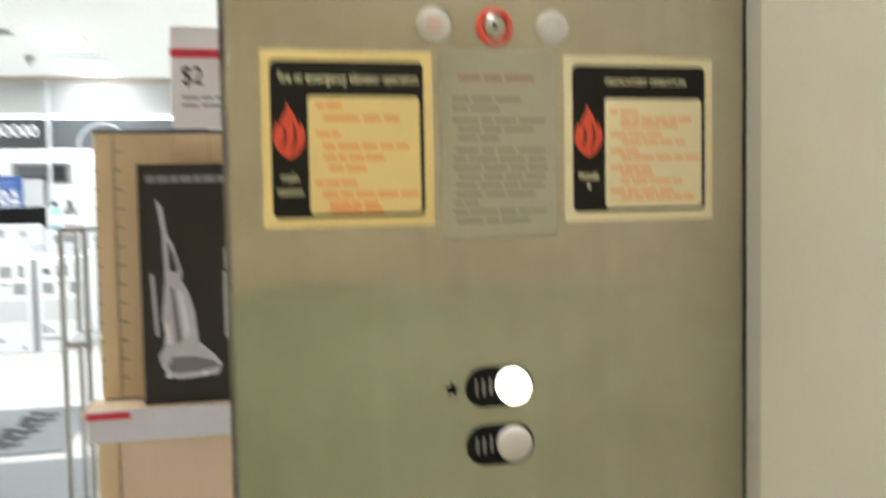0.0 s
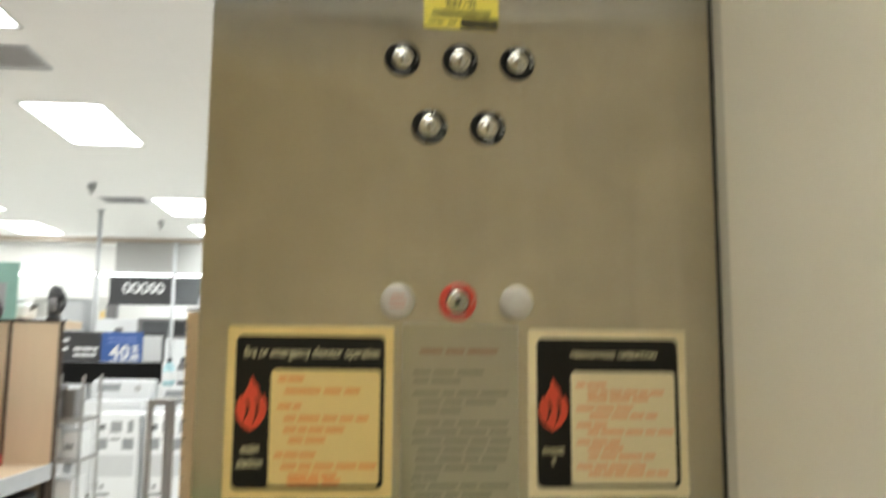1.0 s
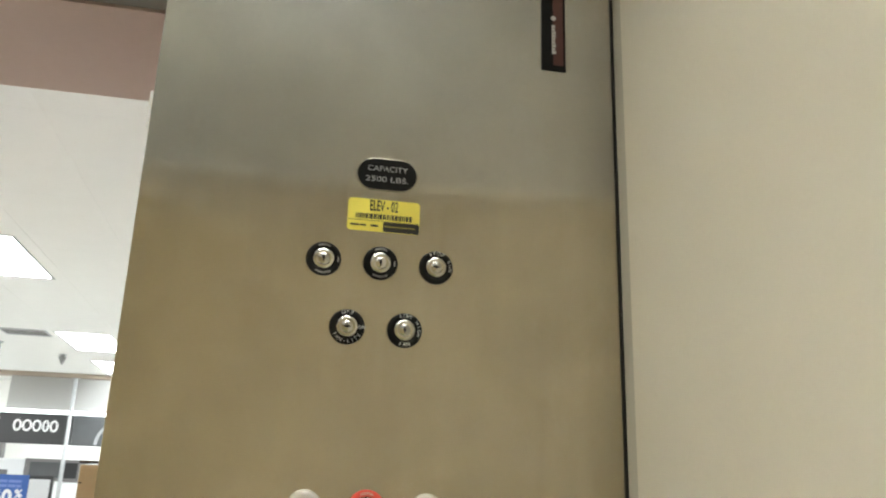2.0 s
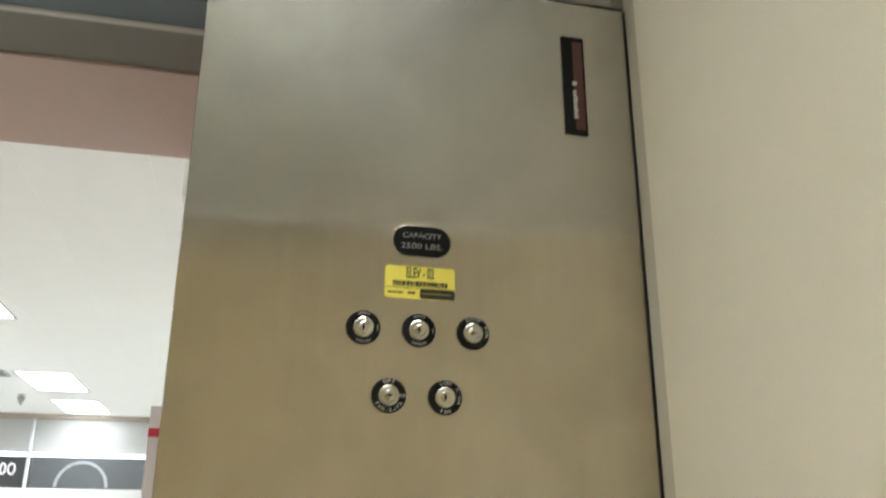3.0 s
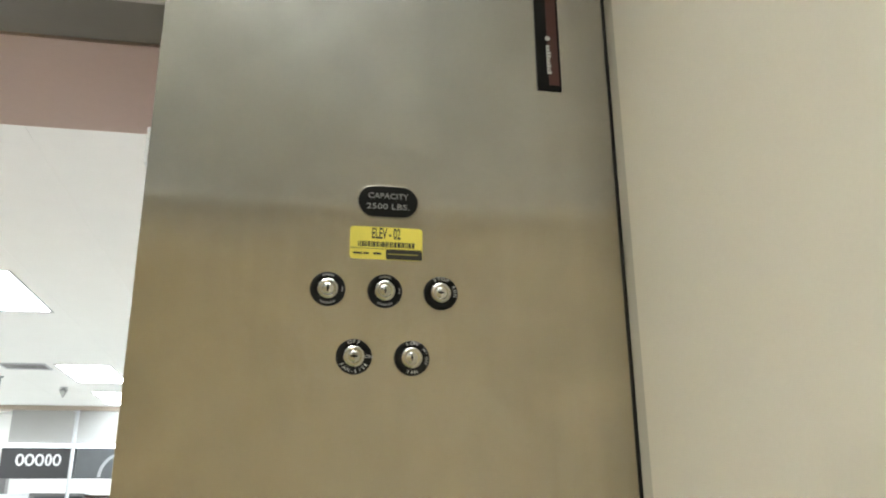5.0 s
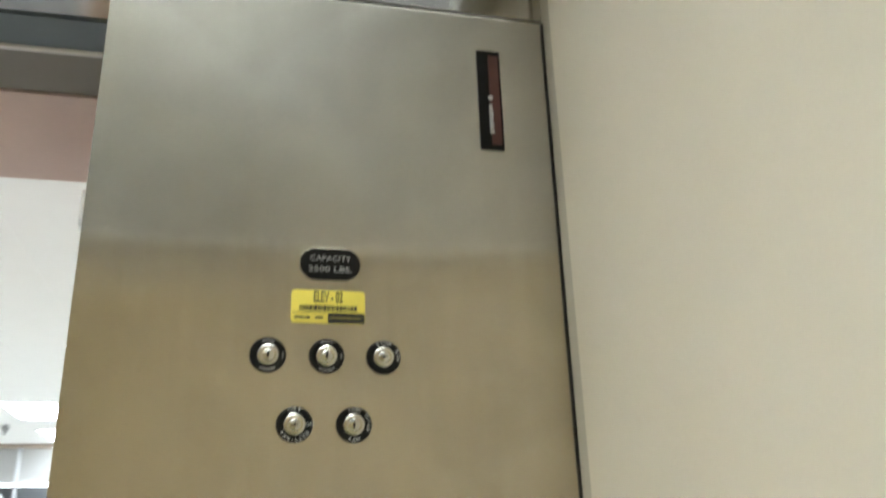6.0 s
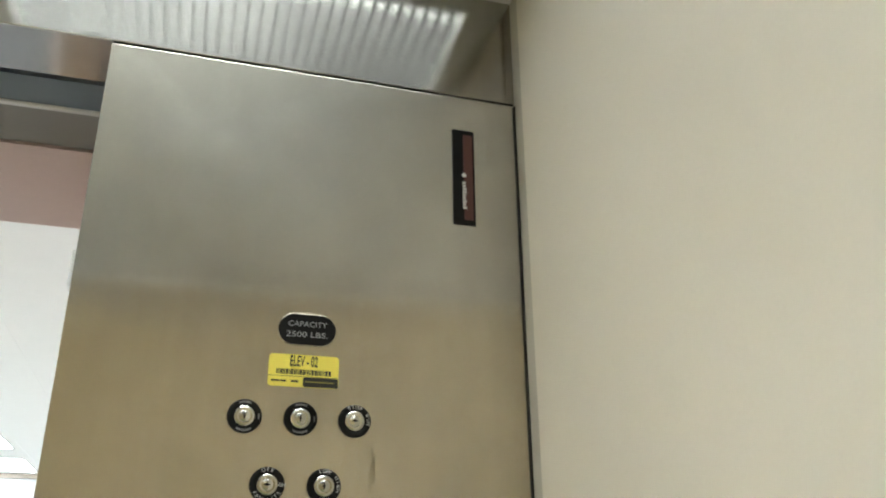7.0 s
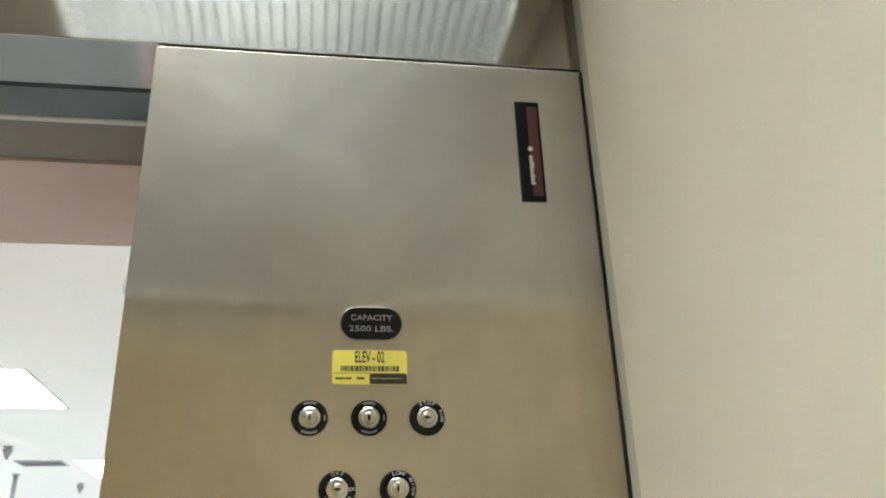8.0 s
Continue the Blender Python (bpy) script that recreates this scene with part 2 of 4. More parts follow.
PICTURE = material("carton_picture_print", (0.22, 0.27, 0.26), 0.4, 0, 0.45, 9, 0)
POLE = material("pale_grey_enamel", (0.46, 0.47, 0.48), 0.4, 0, 0.05, 30, 0.02)


# ---- builders ----
def box_bm(x0, x1, y0, y1, z0, z1, bevel=0.0, seg=1):
    bm = bmesh.new()
    bmesh.ops.create_cube(bm, size=1.0)
    for v in bm.verts:
        v.co = Vector(((x0 + x1) / 2 + v.co.x * (x1 - x0), (y0 + y1) / 2 + v.co.y * (y1 - y0), (z0 + z1) / 2 + v.co.z * (z1 - z0)))
    if bevel:
        bmesh.ops.bevel(bm, geom=bm.edges[:], offset=bevel, segments=seg, profile=0.6, affect="EDGES")
    return bm


def tube_bm(a, b, r0, r1=None, seg=20, caps=True):
    a, b = Vector(a), Vector(b)
    bm = bmesh.new()
    bmesh.ops.create_cone(bm, cap_ends=caps, segments=seg, radius1=r0, radius2=r0 if r1 is None else r1, depth=(b - a).length)
    turn = (b - a).to_track_quat("Z", "Y").to_matrix().to_4x4()
    bmesh.ops.transform(bm, matrix=Matrix.Translation((a + b) / 2) @ turn, verts=bm.verts)
    for f in bm.faces:
        f.smooth = len(f.verts) == 4
    return bm


def lathe_y(cx, cz, profile, seg=32):
    """A turned part on an axis along y: profile rows of (radius, y)."""
    bm = bmesh.new()
    rings = []
    for r, y in profile:
        rings.append([bm.verts.new((cx + r * math.cos(2 * math.pi * k / seg), y, cz + r * math.sin(2 * math.pi * k / seg))) for k in range(seg)])
    for a, b in zip(rings, rings[1:]):
        for k in range(seg):
            f = bm.faces.new((a[k], a[(k + 1) % seg], b[(k + 1) % seg], b[k]))
            f.smooth = True
    bm.faces.new(rings[0])
    bm.faces.new(rings[-1][::-1])
    bmesh.ops.recalc_face_normals(bm, faces=bm.faces[:])
    return bm


def outline_bm(points, y0, y1, bevel=0.0):
    """A flat shape in x and z, made solid from y0 to y1."""
    bm = bmesh.new()
    face = bm.faces.new([bm.verts.new((x, y0, z)) for x, z in points])
    out = bmesh.ops.extrude_face_region(bm, geom=[face])
    for v in out["geom"]:
        if isinstance(v, bmesh.types.BMVert):
            v.co.y = y1
    bmesh.ops.recalc_face_normals(bm, faces=bm.faces[:])
    if bevel:
        bmesh.ops.bevel(bm, geom=bm.edges[:], offset=bevel, segments=1, affect="EDGES")
    return bm


def rounded(x0, x1, z0, z1, r, n=6):
    pts = []
    for cx, cz, a in ((x1 - r, z1 - r, 0), (x0 + r, z1 - r, 90), (x0 + r, z0 + r, 180), (x1 - r, z0 + r, 270)):
        for k in range(n + 1):
            t = radians(a + 90 * k / n)
            pts.append((cx + r * math.cos(t), cz + r * math.sin(t)))
    return pts


def merged(*bms):
    out = bmesh.new()
    for b in bms:
        me = bpy.data.meshes.new("tmp")
        b.to_mesh(me)
        out.from_mesh(me)
        bpy.data.meshes.remove(me)
        b.free()
    return out


def offset_of(ob):
    total = Vector()
    while ob is not None:
        total += ob.location
        ob = ob.parent
    return total


def finish(name, bm, mat, uv=False):
    if uv:
        layer = bm.loops.layers.uv.new("uv")
        for f in bm.faces:
            n = f.normal
            for lp in f.loops:
                c = lp.vert.co
                lp[layer].uv = (c.y, c.z) if abs(n.x) > 0.7 else ((c.x, c.y) if abs(n.z) > 0.7 else (c.x, c.z))
    me = bpy.data.meshes.new(name)
    bm.normal_update()
    bm.to_mesh(me)
    bm.free()
    me.materials.append(mat)
    return me


def part(name, bm, mat, parent, label="", uv=False):
    """One mesh under a thing or a part; the shape is given in the world's metres."""
    bmesh.ops.translate(bm, vec=-offset_of(parent), verts=bm.verts)
    ob = new(name, finish(name, bm, mat, uv))
    ob.parent = parent
    return tagged(ob, label)


def thing(name, base, label, category, group=""):
    ob = new(name)
    ob.empty_display_size = 0.1
    ob.location = base
    return tagged(ob, label, category, group)


def structure(name, bm, mat, label, category, uv=False):
    bm.normal_update()
    return tagged(new(name, finish(name, bm, mat, uv)), label, category, "", "structure")


def solid(name, bm, mat, label, category, group="", uv=False):
    bm.normal_update()
    return tagged(new(name, finish(name, bm, mat, uv)), label, category, group)


def text_bm(words, size, x, z, y, depth=0.0004, align="CENTER", squeeze=1.0, turn=0.0, bold=0.0):
    """Letters standing in the x-z plane, facing -y, their middle at (x, z)."""
    cu = bpy.data.curves.new("letters", "FONT")
    cu.body, cu.size, cu.align_x, cu.align_y, cu.extrude = words, size, align, "CENTER", depth
    cu.offset = bold
    cu.resolution_u = 3
    ob = bpy.data.objects.new("letters", cu)
    me = bpy.data.meshes.new_from_object(ob)
    bm = bmesh.new()
    bm.from_mesh(me)
    bpy.data.objects.remove(ob)
    bpy.data.curves.remove(cu)
    bpy.data.meshes.remove(me)
    m = Matrix.Translation((x, y, z)) @ Matrix.Rotation(radians(90), 4, "X") @ Matrix.Rotation(radians(turn), 4, "Z") @ Matrix.Diagonal((squeeze, 1, 1, 1))
    bmesh.ops.transform(bm, matrix=m, verts=bm.verts)
    return bm


def arc_text(words, size, cx, cz, r, middle, y, step=17.0, inward=False):
    """Letters round a ring; middle: degrees, anticlockwise from the right."""
    out = []
    n = len(words)
    for k, ch in enumerate(words):
        off = (k - (n - 1) / 2) * step
        a = middle + off if inward else middle - off
        t = radians(a)
        out.append(text_bm(ch, size, cx + r * math.cos(t), cz + r * math.sin(t), y, 0.0002, turn=a + 90 if inward else a - 90))
    return merged(*out)


def bars_bm(rows, y, h, depth=0.0003):
    """Rows of (x0, x1, z): thin raised bars that stand for small print."""
    return merged(*[box_bm(a, b, y - depth, y + depth, z - h / 2, z + h / 2) for a, b, z in rows])


# ---- the elevator car ----
CAR_L, CAR_R, CAR_B, CAR_H, HEAD = -1.52, 0.508, -1.29, 2.30, 2.13
DOOR_L = -1.07

structure("car_floor", box_bm(CAR_L - 0.1, CAR_R + 0.1, CAR_B - 0.1, 0.10, -0.05, 0.0), CAR_FLOOR, "brown vinyl floor of the elevator car", "floor")
structure("wall_side", box_bm(CAR_R, CAR_R + 0.05, CAR_B - 0.1, 0.03, 0, CAR_H), BEIGE_TRIM, "beige painted steel side wall of the car", "wall")
structure("wall_panel", box_bm(CAR_R - 0.004, CAR_R, CAR_B, -0.030, 0.10, CAR_H - 0.004, 0.0012), BEIGE, "plain beige laminate panel on the car wall", "wall panel")
structure("wall_left", box_bm(CAR_L - 0.05, CAR_L, CAR_B - 0.1, 0.10, 0, CAR_H), BEIGE, "beige laminate side wall of the car", "wall")
structure("wall_back", box_bm(CAR_L, CAR_R, CAR_B - 0.05, CAR_B, 1.09, CAR_H), TAN, "tan laminate rear wall of the car", "wall")
structure("wall_back_wainscot", box_bm(CAR_L, CAR_R, CAR_B - 0.05, CAR_B, 0, 1.085), GREEN_LAM, "green-grey laminate lower part of the rear wall", "wall")
structure("return_left", box_bm(CAR_L, DOOR_L, 0.0, 0.095, 0, HEAD), STEEL, "brushed steel front return beside the door opening", "wall", uv=True)
structure("transom", box_bm(CAR_L, CAR_R - 0.001, 0.0, 0.095, HEAD + 0.0015, CAR_H - 0.002, 0.0015, 2), STEEL_ACROSS, "brushed stainless steel transom over the car door", "transom", uv=True)

structure("trim_back", box_bm(CAR_L, CAR_R, CAR_B, CAR_B + 0.010, CAR_H - 0.020, CAR_H - 0.004, 0.002), TAN, "tan moulding along the top of the rear wall", "trim")

# white enamelled ceiling pan with two egg-crate lights let into it, running from front to back
EDGE = 0.035
LIGHTS = ((-1.15, -0.50), (-0.17, 0.46))
solid_runs = [(CAR_L, LIGHTS[0][0]), (LIGHTS[0][1], LIGHTS[1][0]), (LIGHTS[1][1], CAR_R)]
structure("ceiling", merged(
    box_bm(CAR_L, CAR_R, CAR_B, CAR_B + 0.008, CAR_H, CAR_H + 0.03),
    box_bm(CAR_L, CAR_R, -EDGE, 0.095, CAR_H, CAR_H + 0.03),
    *[box_bm(a, b, CAR_B + 0.0085, -EDGE - 0.0005, CAR_H, CAR_H + 0.03) for a, b in solid_runs],
    box_bm(CAR_L, CAR_R, CAR_B, 0.095, CAR_H + 0.09, CAR_H + 0.10),
    box_bm(CAR_L, CAR_R, CAR_B - 0.01, CAR_B, CAR_H, CAR_H + 0.10),
    box_bm(CAR_L, CAR_R, 0.096, 0.106, CAR_H, CAR_H + 0.10),
    box_bm(CAR_L - 0.01, CAR_L, CAR_B, 0.095, CAR_H, CAR_H + 0.10),
    box_bm(CAR_R, CAR_R + 0.01, CAR_B, 0.095, CAR_H, CAR_H + 0.10),
), CAR_CEIL, "white enamelled ceiling pan of the car", "ceiling")

CELL = 0.019


def louvred_light(x0, x1, y0, y1):
    lamp = thing("ceiling_light", ((x0 + x1) / 2, (y0 + y1) / 2, CAR_H), "white egg-crate fluorescent light panel in the car ceiling", "ceiling light", "car ceiling lights")
    part("diffuser", box_bm(x0, x1, y0, y1, CAR_H + 0.030, CAR_H + 0.034), TUBE, lamp, "glowing white diffuser sheet")
    part("rim", merged(box_bm(x0, x1, y0, y0 + 0.004, CAR_H - 0.003, CAR_H + 0.02), box_bm(x0, x1, y1 - 0.004, y1, CAR_H - 0.003, CAR_H + 0.02), box_bm(x0, x0 + 0.004, y0 + 0.004, y1 - 0.004, CAR_H - 0.003, CAR_H + 0.02), box_bm(x1 - 0.004, x1, y0 + 0.004, y1 - 0.004, CAR_H - 0.003, CAR_H + 0.02)), CAR_CEIL, lamp)
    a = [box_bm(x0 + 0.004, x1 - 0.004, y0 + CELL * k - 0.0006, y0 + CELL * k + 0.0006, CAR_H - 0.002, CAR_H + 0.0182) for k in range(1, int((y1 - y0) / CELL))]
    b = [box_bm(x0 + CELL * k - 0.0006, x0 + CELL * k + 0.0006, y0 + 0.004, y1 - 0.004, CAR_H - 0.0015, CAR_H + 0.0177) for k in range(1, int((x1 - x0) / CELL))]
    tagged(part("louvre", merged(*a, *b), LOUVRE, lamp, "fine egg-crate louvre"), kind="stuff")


for x0, x1 in LIGHTS:
    louvred_light(x0 + 0.001, x1 - 0.001, CAR_B + 0.009, -EDGE - 0.001)

# ---- control panel ----
panel = solid("elevator_control_panel", merged(
    box_bm(0.0, 0.5035, 0.0, 0.004, 0.03, HEAD - 0.002, 0.0005, 2),
    box_bm(0.0003, 0.0025, 0.0042, 0.095, 0.03, HEAD - 0.002),
), STEEL, "tall brushed stainless steel elevator control panel beside the doorway", "control panel", uv=True)
# added black strip and sheet: the gap's shade is put in as colour
structure("gap_shade_strip", box_bm(0.5062, 0.5079, 0.0005, 0.034, 0.0, HEAD), GAP_SHADE, "black strip painting the shade in the gap beside the panel", "gasket")
structure("gap_shade_sheet", box_bm(0.02, CAR_R + 0.04, 0.035, 0.075, 0.0, HEAD), GAP_SHADE, "near-black sheet painting the shade behind the control panel gap", "void")


def key_switch(cx, cz, ring_mat, top="", right="", bottom="", ring=0.0178, slot=0.0, ring_label="black key switch ring with engraved lettering", ink=None):
    body = part("key_switch", lathe_y(cx, cz, ((ring, 0.0), (ring, -0.0012), (ring - 0.0006, -0.0018), (0.0117, -0.0018), (0.0117, -0.0008))), ring_mat, panel, ring_label)
    part("lock_cylinder", lathe_y(cx, cz, ((0.0108, 0.0), (0.0108, -0.0022), (0.0102, -0.0030), (0.0070, -0.0033), (0.0064, -0.0030), (0.0058, -0.0030), (0.0054, -0.0034), (0.0005, -0.00345))), CHROME, body, "polished nickel lock cylinder")
    part("recess", lathe_y(cx, cz, ((0.0116, 0.0), (0.0116, -0.0011))), BLACK, body)
    s = math.sin(radians(slot)), math.cos(radians(slot))
    hole = merged(box_bm(cx - 0.0007 - 0.0026 * abs(s[0]), cx + 0.0007 + 0.0026 * abs(s[0]), -0.0038, -0.0033, cz - 0.0007 - 0.0026 * abs(s[1]), cz + 0.0007 + 0.0026 * abs(s[1])), lathe_y(cx, cz, ((0.0014, -0.0033), (0.0014, -0.0039)), 12))
    part("keyhole", hole, BLACK, body)
    ink = ink or INK
    letters = []
    if top:
        letters.append(arc_text(top, 0.0056, cx, cz, 0.0147, 90, -0.0020, 17))
    if right:
        letters.append(arc_text(right, 0.0050, cx, cz, 0.0147, 8, -0.0020, 17) if len(right) > 2 else text_bm(right, 0.0052, cx + 0.0147, cz, -0.0020, 0.0002, squeeze=0.9))
    if bottom:
        letters.append(arc_text(bottom, 0.0050, cx, cz, 0.0147, 270, -0.0020, 16, True))
    if letters:
        part("lettering", merged(*letters), INK, body, "white engraved letters")
    else:
        dots = []
        for mid, span in ((90, 26), (0, 8), (270, 34)):
            n = max(1, span // 8)
            for k in range(-n, n + 1):
                a = radians(mid + 7 * k)
                dots.append(box_bm(cx + 0.0147 * math.cos(a) - 0.0007, cx + 0.0147 * math.cos(a) + 0.0007, -0.0021, -0.0017, cz + 0.0147 * math.sin(a) - 0.0011, cz + 0.0147 * math.sin(a) + 0.0011))
        part("lettering", merged(*dots), ink, body, "worn engraved marks")
    return body


key_switch(0.187, 1.6975, BLACK, slot=0, ink=INK_DIM)
key_switch(0.245, 1.6975, BLACK, slot=0, ink=INK_DIM)
key_switch(0.303, 1.6975, BLACK, "STOP", "RUN", slot=90)
key_switch(0.215, 1.629, BLACK, "OFF", "ON", "FAN-LITE", slot=90)
key_switch(0.273, 1.629, BLACK, "LOW", "HIGH", "FAN", slot=0)
key_switch(0.244, 1.4555, RED_RING, slot=40, ring=0.0182, ring_label="red key switch ring with worn lettering", ink=BUTTON_PINK)


def call_button(cx, cz, marks):
    rim = part("call_button", lathe_y(cx, cz, ((0.0166, 0.0), (0.0166, -0.0012), (0.0158, -0.0020), (0.0154, -0.0016), (0.0150, -0.0016))), PLATE, panel, "round steel rim of a button")
    part("cap", lathe_y(cx, cz, ((0.0150, 0.0), (0.0150, -0.0017), (0.0143, -0.0022), (0.0090, -0.0025), (0.0010, -0.0026))), BUTTON_WHITE, rim, "milky white button cap")
    part("print", marks, BUTTON_PINK if cx < 0.24 else INK, rim, "faint print on the cap")


call_button(0.186, 1.4555, bars_bm(((0.180, 0.192, 1.4605), (0.178, 0.194, 1.4555), (0.179, 0.193, 1.4505)), -0.0026, 0.0026))
call_button(0.3015, 1.4555, bars_bm(((0.2985, 0.3045, 1.4605), (0.2965, 0.3065, 1.4565), (0.2945, 0.3085, 1.4520)), -0.0026, 0.0012))


def floor_button(cx, cz, cap_mat, star):
    back = part("floor_button", outline_bm(rounded(cx - 0.047, cx + 0.0205, cz - 0.0195, cz + 0.0195, 0.019), -0.0016, 0.0, 0.0004), BLACK, panel, "black pill-shaped button plate")
    part("cap", lathe_y(cx, cz, ((0.0172, 0.0), (0.0172, -0.0048), (0.0160, -0.0062), (0.0080, -0.0068), (0.0010, -0.0069))), cap_mat, back, "glowing white round button" if cap_mat == BUTTON_LIT else "unlit milky round button")
    part("lettering", bars_bm(((cx - 0.0375, cx - 0.0355, cz), (cx - 0.0305, cx - 0.0285, cz), (cx - 0.0235, cx - 0.0215, cz + 0.001)), -0.0017, 0.015), INK_PLATE, back, "worn engraved marks")
    if star:
        pts = []
        for k in range(10):
            r = 0.0082 if k % 2 == 0 else 0.0036
            pts.append((cx - 0.060 + r * math.sin(k * math.pi / 5), cz + r * math.cos(k * math.pi / 5)))
        part("star_mark", outline_bm(pts, -0.0008, 0.0), BLACK, back, "small black raised star")


floor_button(0.257, 1.115, BUTTON_LIT, True)
floor_button(0.257, 1.059, BUTTON_WHITE, False)

# capacity plate
plate = part("capacity_plate", outline_bm(rounded(0.2147, 0.2797, 1.7770, 1.8135, 0.0181, 10), -0.0012, 0.0, 0.0004), CHROME, panel, "bright rim of the capacity plate")
part("face", outline_bm(rounded(0.2157, 0.2787, 1.7780, 1.8125, 0.0171, 10), -0.0016, -0.0009), BLACK, plate, "black face of the capacity plate")
part("lettering", merged(text_bm("CAPACITY", 0.0086, 0.2472, 1.8012, -0.0018, squeeze=1.06), text_bm("2500 LBS.", 0.0086, 0.2472, 1.7893, -0.0018, squeeze=1.34)), INK_PLATE, plate, "silver engraved letters")

# yellow asset label
tag = part("asset_label", outline_bm(rounded(0.208, 0.2838, 1.7312, 1.7668, 0.004), -0.0006, 0.0), YELLOW, panel, "bright yellow vinyl asset label")
part("lettering", text_bm("ELEV - 02", 0.0166, 0.2455, 1.7590, -0.0008, squeeze=0.46, bold=0.00022), INK_BLACK, tag, "black condensed letters")
random.seed(4)
code, x = [], 0.2165
while x < 0.2745:
    w = random.choice((0.0011, 0.0018, 0.0026))
    code.append(box_bm(x, x + w, -0.0009, -0.0005, 1.7447, 1.7503))
    x += w + random.choice((0.0006, 0.0009))
part("barcode", merged(*code, box_bm(0.2085, 0.2825, -0.0009, -0.0005, 1.7425, 1.7429)), INK_BLACK, tag)
part("dark_corner", outline_bm(rounded(0.2455, 0.2834, 1.7316, 1.7422, 0.002), -0.0009, -0.0005), INK_BLACK, tag, "black printed corner of the label")
part("small_print", merged(box_bm(0.2115, 0.2205, -0.0010, -0.0005, 1.7364, 1.7382), box_bm(0.2215, 0.2275, -0.0010, -0.0005, 1.7364, 1.7382), box_bm(0.2325, 0.2405, -0.0010, -0.0005, 1.7364, 1.7384)), INK_BLACK, tag)
part("pale_print", box_bm(0.2475, 0.2790, -0.0012, -0.0008, 1.7367, 1.7379), material("olive_print", (0.30, 0.26, 0.05), 0.5, 0, 0.1, 90, 0), tag)

part("edge_bumper", box_bm(-0.0045, 0.0002, 0.005, 0.022, 1.826, 1.866, 0.0016, 2), WHITE_PLASTIC, panel, "small white bumper on the panel edge")

# maker's plate, its name as plain bars
maker = part("maker_plate", box_bm(0.4185, 0.4475, -0.0014, 0.0, 1.945, 2.079, 0.0005), BLACK, panel, "narrow upright black maker's plate")
part("red_stripe", box_bm(0.4325, 0.4445, -0.0019, -0.0012, 1.952, 2.072), material("dull_red_stripe", (0.085, 0.026, 0.02), 0.4, 0, 0.15, 50, 0), maker, "dull red stripe")
for k in range(9):
    part("print_bar", box_bm(0.4308, 0.4346 + 0.0012 * (k in (0, 2, 5, 6)), -0.0024, -0.0013, 1.9665 + 0.0043 * k, 1.9698 + 0.0043 * k), INK, maker, "small white bar of print")
part("print_dot", lathe_y(0.4330, 2.0135, ((0.0030, -0.0016), (0.0030, -0.0024)), 14), INK, maker, "small white round mark")


def flame(cx, z0, w, h, y):
    """A leaf-shaped flame with two curved dark slits."""
    shape = ((0.0, 0.0), (0.24, 0.08), (0.44, 0.24), (0.50, 0.40), (0.46, 0.55), (0.36, 0.68), (0.33, 0.58), (0.26, 0.66), (0.20, 0.78), (0.08, 0.88), (-0.04, 1.0), (-0.10, 0.84), (-0.22, 0.72), (-0.30, 0.60), (-0.36, 0.66), (-0.46, 0.50), (-0.50, 0.36), (-0.42, 0.20), (-0.22, 0.07))
    pts = [(cx + a * w, z0 + b * h) for a, b in shape]

    def slit(dx, low, tall, bow):
        near = [(cx + dx * w + bow * w * math.sin(2.6 * k / 6), z0 + (low + tall * k / 6) * h) for k in range(7)]
        return outline_bm([(x - 0.045 * w * math.sin(math.pi * (k + 0.5) / 7), z) for k, (x, z) in enumerate(near)] + [(x + 0.045 * w * math.sin(math.pi * (k + 0.5) / 7), z) for k, (x, z) in reversed(list(enumerate(near)))], y - 0.0005, y - 0.0002)

    return outline_bm(pts, y - 0.0003, y), merged(slit(-0.24, 0.16, 0.44, 0.13), slit(0.06, 0.10, 0.56, 0.14))


def fire_sign(x0, x1, z0, z1, heading, size, squeeze, small, rows, ground, ink, label, hx):
    w, h = x1 - x0, z1 - z0
    s = part("fire_sign", outline_bm(rounded(x0, x1, z0, z1, 0.0015, 2), -0.0008, 0.0), ground, panel, label)
    part("black_field", outline_bm(rounded(x0 + 0.053 * w, x1 - 0.053 * w, z0 + 0.055 * h, z1 - 0.055 * h, 0.006), -0.0011, -0.0006), BLACK_SIGN, s, "black printed field with rounded corners")
    part("text_field", outline_bm(rounded(x0 + 0.265 * w, x1 - 0.078 * w, z0 + 0.075 * h, z0 + 0.745 * h, 0.004), -0.0014, -0.0009), ground, s, "cream printed text field")
    part("heading", text_bm(heading, size, x0 + hx * w, z1 - 0.155 * h, -0.0013, squeeze=squeeze, bold=0.00008), CREAM_TEXT, s, "cream condensed lettering")
    body, slits = flame(x0 + 0.155 * w, z0 + 0.39 * h, 0.185 * w, 0.315 * h, -0.0012)
    part("flame", body, SIGN_RED, s, "red printed flame")
    part("flame_slit", slits, BLACK_SIGN, s)
    part("caption", merged(*[text_bm(t, sz, x0 + 0.155 * w, z0 + f * h, -0.0013, squeeze=q, bold=0.0001) for t, sz, f, q in small]), CREAM_TEXT, s, "cream lettering")
    part("small_print", bars_bm([(x0 + a * w, x0 + b * w, z0 + c * h) for a, b, c in rows], -0.0015, 0.0044, 0.0002), ink, s, "faded orange lines of print")


def words_row(a, b, z, n):
    """A line of print broken into n words."""
    rng = random.Random(int(abs(z) * 9999) + n)
    sizes = [rng.uniform(0.6, 1.5) for _ in range(n)]
    unit, out, x = (b - a) / sum(sizes), [], a
    for k in sizes:
        out.append((x, x + unit * (k - 0.13), z))
        x += unit * k
    return out


